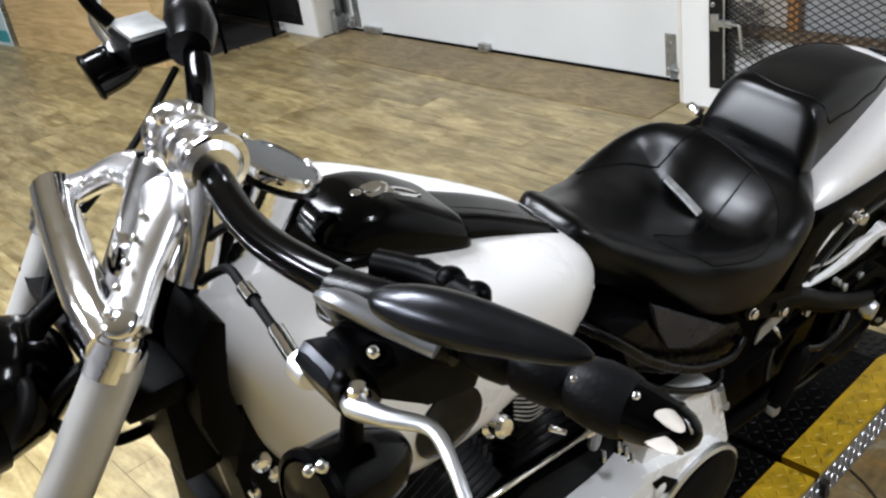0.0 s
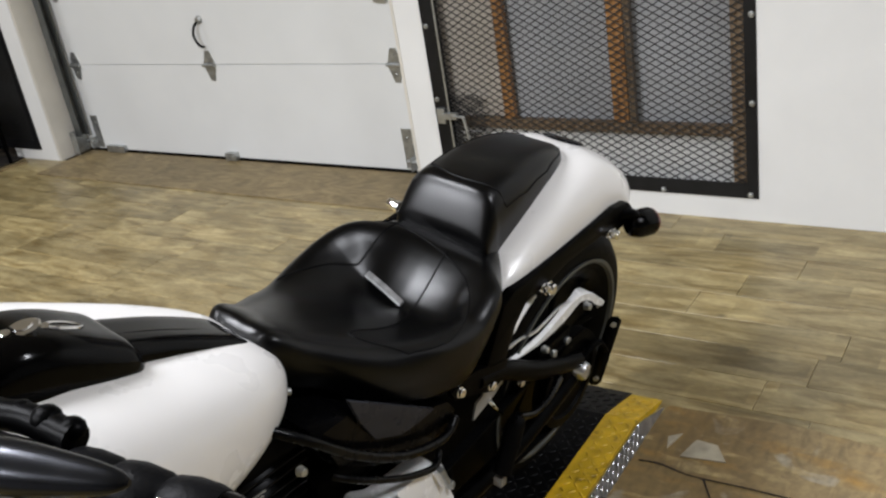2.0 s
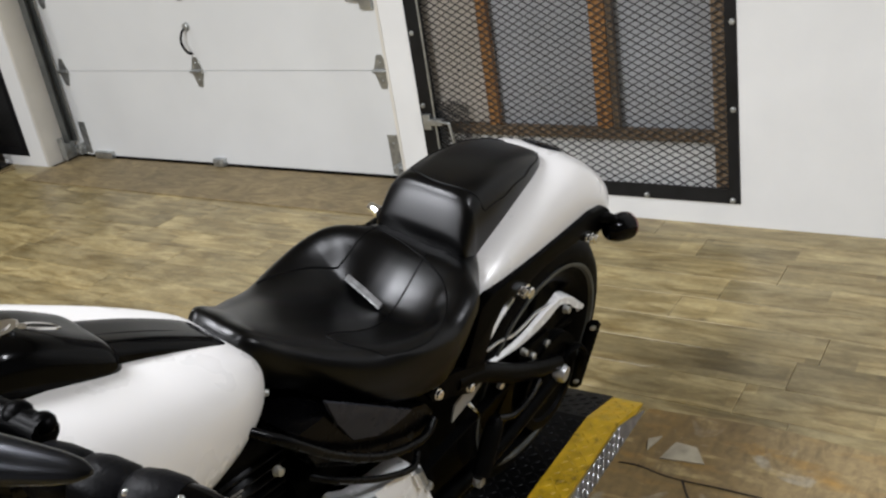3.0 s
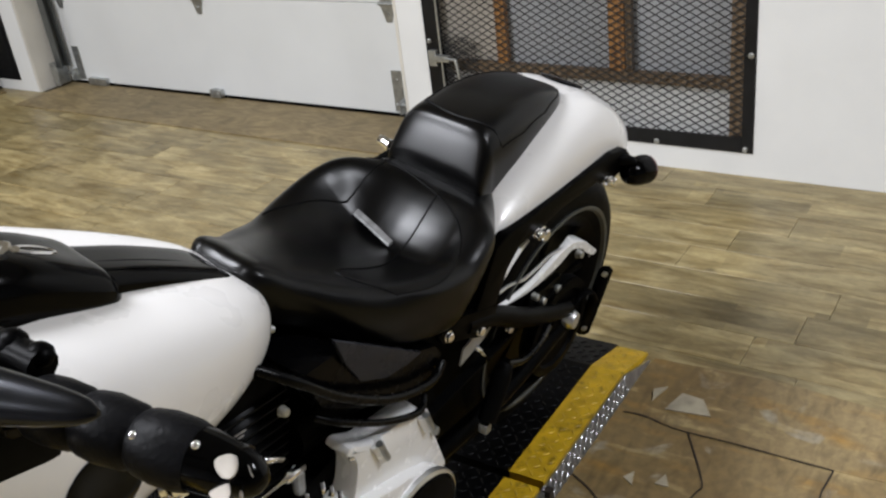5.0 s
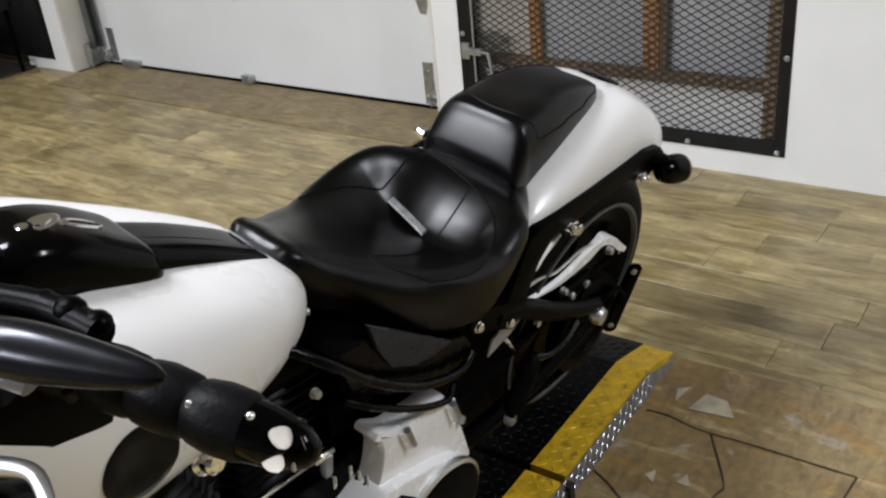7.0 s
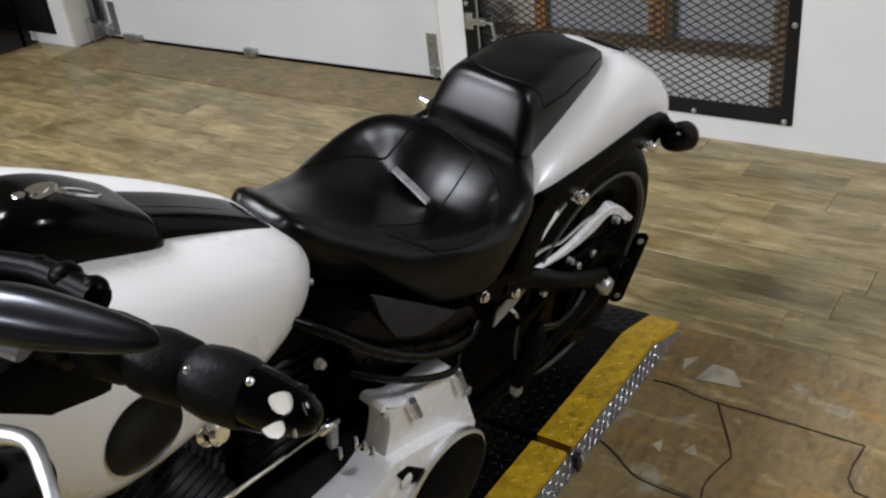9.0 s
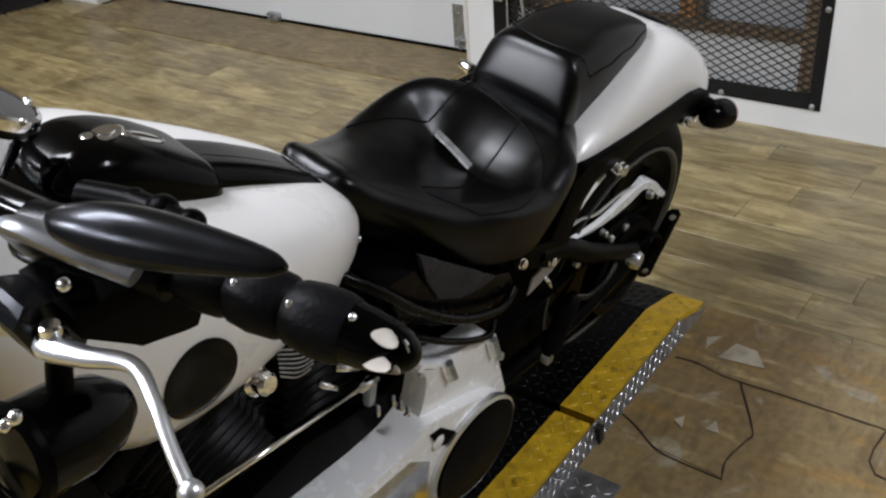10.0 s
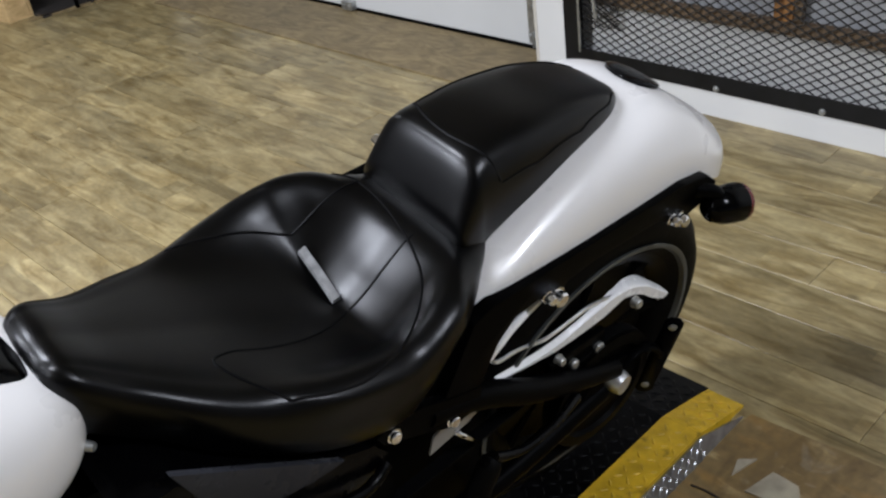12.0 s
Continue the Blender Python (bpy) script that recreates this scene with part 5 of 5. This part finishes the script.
part("frame_rail", tube([(-0.90, -0.13, 0.81), (-0.85, -0.172, 0.772), (-0.77, -0.18, 0.692), (-0.656, -0.182, 0.606), (-0.54, -0.176, 0.556), (-0.49, -0.165, 0.565)], 0.0085, 10), GREYSATIN, bike)
part("frame_rail", tube([(-0.80, -0.15, 0.655), (-0.761, -0.176, 0.63), (-0.667, -0.182, 0.563), (-0.575, -0.18, 0.515), (-0.54, -0.165, 0.52)], 0.0065, 10), GREYSATIN, bike)
part("rail_bolt", bolt((-0.868, -0.155, 0.722), (0, -1, 0.2), 0.007, 0.012), GALV, bike)
part("starter", tube([(-0.78, -0.05, 0.545), (-0.58, -0.05, 0.545)], 0.055, 18), ENGINE, bike)
# rear end on the near side
part("swingarm", tube([(-0.41, -0.152, 0.59), (-0.313, -0.15, 0.552), (-0.2, -0.15, 0.48), (-0.1, -0.148, 0.425), (0.02, -0.146, 0.37)], [0.019, 0.021, 0.022, 0.021, 0.02], 14), SATINBLACK, bike)
part("swingarm", tube([(-0.50, 0.168, 0.628), (-0.36, 0.165, 0.565), (-0.22, 0.148, 0.468), (0.015, 0.142, 0.345)], [0.02, 0.024, 0.026, 0.03], 14), SATINBLACK, bike)
part("swingarm_rail", tube([(-0.5, -0.15, 0.31), (-0.25, -0.15, 0.3), (0.0, -0.142, 0.325)], 0.02, 12), SATINBLACK, bike)
pm = part("mount_plate", side_plate([(-0.505, 0.628), (-0.475, 0.636), (-0.427, 0.63), (-0.365, 0.605), (-0.318, 0.592), (-0.32, 0.552), (-0.37, 0.543), (-0.43, 0.575), (-0.49, 0.602)], -0.166, -0.15, 0.005), SATINBLACK, bike)
for p in ((-0.477, -0.165, 0.613), (-0.374, -0.165, 0.562), (-0.203, -0.128, 0.44)):
    part("plate_bolt", bolt(p, (0, -1, 0.1), 0.009, 0.009), CHROME, pm)
part("axle_nut", lathe([(0, 0), (0.023, 0), (0.024, 0.004), (0.022, 0.034), (0.019, 0.042), (0.013, 0.043), (0, 0.039)], axis((0.018, -0.132, 0.345), (0.1, -1, 0)), 20), POLISHED, bike)
part("axle_block", box((-0.04, -0.15, 0.315), (0.055, -0.12, 0.385), 0.008), SATINBLACK, bike)
# belt guard: pressed side plate with an inward flange, a hood over the pulley and a tail behind it
GT = [(-0.249, 0.519), (-0.19, 0.51), (-0.125, 0.506), (-0.08, 0.511), (-0.04, 0.519), (0.0, 0.526), (0.03, 0.5275), (0.064, 0.522), (0.11, 0.498), (0.145, 0.468), (0.178, 0.44)]
GB = [(-0.245, 0.513), (-0.19, 0.501), (-0.125, 0.491), (-0.08, 0.489), (-0.04, 0.49), (0.0, 0.493), (0.026, 0.5), (0.055, 0.503), (0.098, 0.483), (0.13, 0.455), (0.168, 0.43)]
GW = (0.004, 0.006, 0.007, 0.007, 0.007, 0.009, 0.012, 0.02, 0.03, 0.032, 0.02)
guard = skin([[V(b[0], -0.126, b[1]), V(t[0], -0.127, t[1] - 0.003), V(t[0], -0.124, t[1]), V(t[0], -0.124 + w, t[1] + 0.002), V(t[0], -0.124 + w, t[1] - 0.001), V(t[0], -0.123, t[1] - 0.004), V(b[0], -0.1235, b[1])]
              for t, b, w in zip(dense(GT, 4), dense(GB, 4), [float(np.interp(i, range(0, 44, 4), GW)) for i in range(41)])])
bg = part("belt_guard", guard, SHINEALLOY, bike, "pale polished belt guard")
part("guard_tail", tube([(0.15, -0.118, 0.452), (0.166, -0.116, 0.436), (0.168, -0.115, 0.42)], [0.005, 0.0045, 0.002], 8, squash=1.4), SHINEALLOY, bg)
part("guard_edge", tube([(-0.262, -0.12, 0.572), (-0.245, -0.12, 0.552), (-0.2, -0.12, 0.547), (-0.14, -0.12, 0.53), (-0.09, -0.12, 0.532), (-0.04, -0.12, 0.536), (0.01, -0.12, 0.526), (0.054, -0.12, 0.52)], 0.0036, 8), POLISHED, bike)
# bright crescent added for the gleam of the rim lip behind the strut
part("shine_crescent", tube([(-0.284, -0.142, 0.598), (-0.264, -0.142, 0.622), (-0.232, -0.142, 0.643), (-0.186, -0.142, 0.657)], [0.003, 0.0075, 0.007, 0.004], 8), SHINEALLOY, bike)
for p, r in (((-0.116, -0.13, 0.475), 0.008), ((-0.083, -0.13, 0.446), 0.0095), ((-0.022, -0.13, 0.443), 0.011), ((0.07, -0.13, 0.487), 0.009)):
    part("guard_bolt", bolt(p, (0, -1, 0.1), r, 0.014), GALV, bike)
# pale triangle added for the bright floor seen through the frame gap
part("gap_plate", side_plate([(-0.396, 0.476), (-0.388, 0.513), (-0.325, 0.532), (-0.286, 0.512), (-0.323, 0.492)], -0.142, -0.138, 0.001), SLIDER, bike, "pale plate added where bright floor shows through the gap")
part("gap_pin", tube([(-0.349, -0.146, 0.496), (-0.3, -0.146, 0.43)], 0.004, 8), CHROME, bike)
part("guard_tab", box((-0.135, -0.135, 0.44), (-0.005, -0.122, 0.475), 0.006), SATINBLACK, bike)
PT, PB = V(0.143, -0.17, 0.411), V(0.136, -0.143, 0.242)
pd = (PB - PT).normalized()
own = plate([(-0.017, -0.012), (-0.008, -0.022), (0.008, -0.022), (0.017, -0.012), (0.017, 0.182), (0.008, 0.193), (-0.008, 0.193), (-0.017, 0.182)], 0.005)
nrm = V(-0.62, -0.72, 0.3)
nrm = (nrm - pd * nrm.dot(pd)).normalized()
sdv = pd.cross(nrm)
m = Matrix((sdv.to_4d(), pd.to_4d(), nrm.to_4d(), (0, 0, 0, 1))).transposed()
m[0][3], m[1][3], m[2][3], m[3][3] = PT.x, PT.y, PT.z, 1
m[3][0] = m[3][1] = m[3][2] = 0
pb = part("plate_bracket", add(None, own, m), SATINBLACK, bike, "black side plate bracket")
for q in (PT, PB):
    part("bracket_bolt", bolt(q + nrm * 0.004, nrm, 0.0065, 0.004), GALV, pb)
part("bracket_arm", tube([(0.03, -0.145, 0.35), (0.07, -0.15, 0.375), (0.11, -0.155, 0.37), (0.14, -0.157, 0.33)], 0.012, 10, squash=0.6), SATINBLACK, pb)
fp = part("footpeg", tube([(-0.322, -0.198, 0.462), (-0.335, -0.2, 0.448), (-0.385, -0.205, 0.366)], [0.014, 0.0195, 0.0195], 16), RUBBER, bike, "folded rubber footpeg")
part("peg_end", box((-0.402, -0.216, 0.343), (-0.382, -0.196, 0.366), 0.005), GALV, fp)
part("peg_rib", tube([(-0.352, -0.2025, 0.42), (-0.354, -0.2028, 0.417)], 0.0205, 16), RUBBER, fp)
part("peg_arm", tube([(-0.32, -0.198, 0.462), (-0.29, -0.2, 0.446), (-0.252, -0.2, 0.43), (-0.18, -0.192, 0.42), (-0.1, -0.165, 0.4)], [0.01, 0.0075, 0.0065, 0.0065, 0.01], 10), GREYSATIN, fp)
part("gearbox", box((-0.46, -0.09, 0.2), (-0.2, 0.09, 0.56), 0.03, seg=3), ENGINE, bike)
part("peg_clevis", box((-0.345, -0.206, 0.452), (-0.315, -0.19, 0.474), 0.005), SATINBLACK, fp)
part("side_stand", tube([(-0.95, -0.16, 0.2), (-0.85, -0.26, 0.1), (-0.76, -0.3, -0.055)], 0.013, 10), SATINBLACK, bike)
part("exhaust", tube([(-1.1, 0.16, 0.5), (-1.2, 0.2, 0.35), (-0.9, 0.22, 0.22), (-0.3, 0.22, 0.24), (0.3, 0.22, 0.3)], [0.022, 0.022, 0.025, 0.04, 0.042], 16), CHROME, bike)

# ---- clutter by the far wall ----
crate = thing("plywood_crate", "tall pale plywood panels standing on edge", "plywood panel", pose(3.41, 7.04, 0, 0, 0, 7.4))
part("front_panel", box((-0.02, -0.95, 0.0), (0.0, 0.95, 1.05), 0.002), PLY, crate, smooth=False)
part("end_post", box((0.001, -0.95, 0.0), (0.11, -0.905, 1.05), 0.002), PLY, crate, smooth=False)
part("back_panel", box((0.112, -0.95, 0.0), (0.132, 0.95, 1.05), 0.002), PLY, crate, smooth=False)
part("end_post", box((0.001, 0.905, 0.0), (0.11, 0.95, 1.05), 0.002), PLY, crate, smooth=False)
sign = thing("display_board", "pale blue and white display board leaning upright", "sign board", pose(3.2, 8.35, 0, 0, 0, 8))
part("board", box((0, -0.3, 0.0), (0.012, 0.3, 0.9), 0.002), POSTER, sign, smooth=False)
part("blue_band", box((-0.003, -0.295, 0.03), (-0.0005, 0.295, 0.12)), mat("teal_print", (0.05, 0.32, 0.36), 0.4), sign, smooth=False)
for k in range(3):
    part("print_bar", box((-0.003, -0.22, 0.2 + 0.07 * k), (-0.0005, -0.05 + 0.03 * k, 0.225 + 0.07 * k)), SATINBLACK, sign, smooth=False)
tagged(link("floor_mat", box((3.66, 5.98, 0.0), (4.36, 7.5, 0.012), 0.004), DARKMAT, smooth=False), "dark floor mat under a bench", "floor mat")
strip = thing("trim_strip", "worn wooden trim strip along the mat", "trim strip", pose(3.6, 6.03, 0, 0, 0, -12))
part("strip_board", box((0.0, -0.025, 0.0), (0.36, 0.015, 0.012), 0.003), OLDPLY, strip, smooth=False)
part("strip_board", box((0.38, -0.025, 0.0), (0.72, 0.015, 0.014), 0.003), OLDPLY, strip, smooth=False)
bench = thing("bench", "black upholstered bench on metal legs", "bench")
part("seat", box((3.82, 5.9, 0.40), (4.27, 6.95, 0.47), 0.02), LEATHER, bench)
part("backrest", box((4.24, 5.9, 0.62), (4.3, 6.95, 0.95), 0.02), LEATHER, bench)
for x, y in ((3.86, 5.94), (4.24, 5.94), (3.86, 6.9), (4.24, 6.9)):
    part("leg", tube([(x, y, 0.012), (x, y, 0.41)], 0.013, 10), SATINBLACK, bench)
for x in (3.86, 4.24):
    part("rail", tube([(x, 5.94, 0.12), (x, 6.9, 0.12)], 0.01, 8), SATINBLACK, bench)
for y in (5.94, 6.9):
    part("back_post", tube([(4.25, y, 0.4), (4.28, y, 0.95)], 0.011, 8), SATINBLACK, bench)

# ---- tread pattern of the lift ----
def lozenges(cells, mt, label, parent):
    """Raised lens-shaped bumps, alternately turned: place, along, across, up."""
    verts, faces = [], []
    for c, u, v, w in cells:
        i = len(verts)
        for a, b, h in ((-1, 0, 0), (0, -1, 0), (1, 0, 0), (0, 1, 0), (-0.45, 0, 1), (0.45, 0, 1)):
            verts.append(c + u * (0.0125 * a) + v * (0.0038 * b) + w * (0.0024 * h + 0.0002))
        faces += [(i, i + 1, i + 4), (i + 1, i + 5, i + 4), (i + 1, i + 2, i + 5), (i + 2, i + 3, i + 5), (i + 3, i + 4, i + 5), (i + 3, i, i + 4)]
    me = bpy.data.meshes.new("tread_pattern")
    me.from_pydata(verts, [], faces)
    me.materials.append(mt)
    ob = new("tread_pattern", me)
    ob.parent = parent
    return tagged(ob, label, kind="stuff")


def grid(x0, x1, y0, y1, place, up, step=0.0245):
    out = []
    nx, ny = int((x1 - x0) / step), int((y1 - y0) / step)
    for i in range(nx):
        for j in range(ny):
            x, y = x0 + (i + 0.5) * step, y0 + (j + 0.5) * step
            u = V(1, 1, 0).normalized() if (i + j) % 2 else V(1, -1, 0).normalized()
            p0, p1, p2 = place(x, y), place(x + u.x * 0.01, y + u.y * 0.01), None
            uu = (p1 - p0).normalized()
            out.append((p0, uu, up.cross(uu), up))
    return out


flat = lambda x, y: V(x, y, ZL)
flaty = lambda x, y: V(x, y, ZL + 0.001)
lozenges(grid(1.3, 2.48, Y0 + 0.002, Y0 + 0.088, flaty, V(0, 0, 1)) + grid(2.5, 2.95, Y0 + 0.002, Y0 + 0.088, flaty, V(0, 0, 1)), YELLOW, "yellow raised tread bumps", lift)
ramp_at = lambda x, y: V(x, y, ZL - (x - 2.956) * (ZL - 0.006) / 0.177 + 0.0006)
lozenges(grid(2.96, 3.12, Y0 + 0.092, Y1 - 0.092, ramp_at, V(0.25, 0, 0.97)), LIFTBLACK, "black raised tread bumps", lift)
lozenges(grid(2.96, 3.115, Y0 + 0.002, Y0 + 0.088, lambda x, y: ramp_at(x, y) + V(0, 0, 0.0012), V(0.25, 0, 0.97)), YELLOW, "yellow raised tread bumps", lift)
lozenges(grid(1.5, 2.48, Y0 + 0.092, Y1 - 0.092, flat, V(0, 0, 1)) + grid(2.5, 2.95, Y0 + 0.092, Y1 - 0.092, flat, V(0, 0, 1)), LIFTBLACK, "black raised tread bumps", lift)
slope = lambda x, y: V(x, Y0 - 0.0185 + 0.0125 * y / ZL, y)
lozenges(grid(1.3, 2.95, 0.0, 0.05, slope, V(0, -0.97, 0.24).normalized(), 0.0165), TREAD, "bare metal tread bumps", lift)
flange = part("floor_flange", box((1.2, 1.10, 0.001), (2.385, Y0 - 0.018, 0.006), 0.001), TREAD, lift, "bare tread plate flange on the floor", smooth=False)
lozenges(grid(1.6, 2.38, 1.102, Y0 - 0.02, lambda x, y: V(x, y, 0.006), V(0, 0, 1)), TREAD, "bare metal tread bumps", lift)

# ---- worn patch with torn edges beside the lift ----
def patch(pts, z, mt):
    return part("floor_patch", plate(pts, z + 0.011, pose(0, 0, -0.011)), mt, floor, "worn torn floor sheet", smooth=False)


patch([(2.28, 0.19), (2.31, 0.19), (3.1, 0.45), (3.14, 0.85), (3.12, 1.2), (2.99, 1.226), (2.39, 1.226), (2.39, 1.1), (2.19, 1.095), (2.19, 0.6)], 0.0006, WORN)
patch([(2.535, 1.098), (2.60, 1.194), (2.86, 1.18), (2.866, 1.115), (2.85, 1.02), (2.70, 0.932), (2.66, 0.928), (2.523, 0.93)], 0.0022, WORN)
patch([(2.60, 1.2), (2.862, 1.185), (2.98, 1.2), (2.98, 1.224), (2.6, 1.224)], 0.0012, WORN)
patch([(2.846, 1.015), (2.872, 1.115), (2.98, 1.12), (3.02, 0.85), (2.99, 0.5), (2.865, 0.5), (2.855, 0.685)], 0.0014, WORN)
patch([(2.515, 0.925), (2.656, 0.923), (2.70, 0.926), (2.842, 1.01), (2.852, 0.68), (2.695, 0.668), (2.695, 0.4), (2.3, 0.2), (2.2, 0.6), (2.2, 1.09), (2.39, 1.095), (2.53, 1.09)], 0.0016, WORN)
patch([(2.70, 0.4), (2.70, 0.662), (2.853, 0.675), (2.86, 0.4)], 0.002, WORN)

def crack(pts, w=0.0024):
    fine = smooth_path([(x, y, 0.0035) for x, y in pts], 4)
    rings = []
    for i, q in enumerate(fine):
        d = (fine[min(i + 1, len(fine) - 1)] - fine[max(i - 1, 0)]).normalized()
        n = V(-d.y, d.x, 0) * w * (0.6 + 0.4 * random.random())
        rings.append([q + n, q - n, q - n - V(0, 0, 0.012), q + n - V(0, 0, 0.012)])
    return part("floor_crack", skin(rings), GAPDARK, floor, "dark crack across the worn sheet", smooth=False)


part("joint_slot", box((2.478, Y0 - 0.025, 0.002), (2.498, Y0 - 0.003, ZL - 0.006)), GAPDARK, lift, smooth=False)
for pts in ([(2.938, 1.14), (2.983, 1.153), (3.007, 1.123)], [(2.915, 1.098), (2.994, 1.08), (2.989, 1.023), (2.93, 0.985)], [(2.64, 1.095), (2.667, 1.079), (2.622, 1.067)], [(2.647, 1.023), (2.687, 1.01), (2.65, 0.99)]):
    part("paper_remnant", plate(pts, 0.004, pose(0, 0, 0.0005)), SCRAP, floor, "pale torn paper remnant", smooth=False)
random.seed(5)
for pts in ([(2.6, 1.205), (2.575, 1.156), (2.533, 1.095), (2.521, 1.043), (2.517, 0.931)], [(2.517, 0.931), (2.577, 0.944), (2.66, 0.93), (2.70, 0.93), (2.85, 1.015)],
            [(2.866, 1.19), (2.87, 1.136), (2.852, 1.05), (2.855, 0.9), (2.853, 0.68)], [(2.853, 0.68), (2.7, 0.665), (2.695, 0.42)]):
    crack(pts)

# ---- floor planks ----
PW, PLEN = 0.152, 0.92
plank_mesh = bpy.data.meshes.new("plank")
bm = box((-PW / 2 + 0.0006, -PLEN / 2 + 0.0006, -0.012), (PW / 2 - 0.0006, PLEN / 2 - 0.0006, 0.0), 0.0)
bmesh.ops.bevel(bm, geom=[e for e in bm.edges if all(v.co.z > -0.001 for v in e.verts)], offset=0.0012, segments=1, affect="EDGES")
bm.to_mesh(plank_mesh)
bm.free()
plank_mesh.materials.append(VINYL)
far_verts, far_faces, near = [], [], 0
for i in range(-27, 20):
    x = 1.5 + (i + 0.5) * PW
    off = random.random() * PLEN
    for j in range(-7, 18):
        y = off + (j - 0.5) * PLEN - 1.0
        if x > 4.37 or y < -5.2 or y > 10:
            continue
        if 1.75 < x and -0.6 < y < 8.3 and near < 300:
            ob = new("plank", plank_mesh)
            ob.location = (x, y, 0)
            ob.parent = floor
            near += 1
        else:
            k = len(far_verts)
            a, b = PW / 2 - 0.0008, PLEN / 2 - 0.0008
            far_verts += [(x - a, y - b, 0), (x + a, y - b, 0), (x + a, y + b, 0), (x - a, y + b, 0), (x - a, y - b, -0.012), (x + a, y - b, -0.012), (x + a, y + b, -0.012), (x - a, y + b, -0.012)]
            far_faces += [(k, k + 1, k + 2, k + 3), (k, k + 4, k + 5, k + 1), (k + 1, k + 5, k + 6, k + 2), (k + 2, k + 6, k + 7, k + 3), (k + 3, k + 7, k + 4, k)]
me = bpy.data.meshes.new("far_planks")
me.from_pydata(far_verts, [], far_faces)
me.materials.append(VINYL)
ob = new("far_planks", me)
ob.parent = floor
tagged(ob, "wood-look planks away from the lift", kind="stuff")
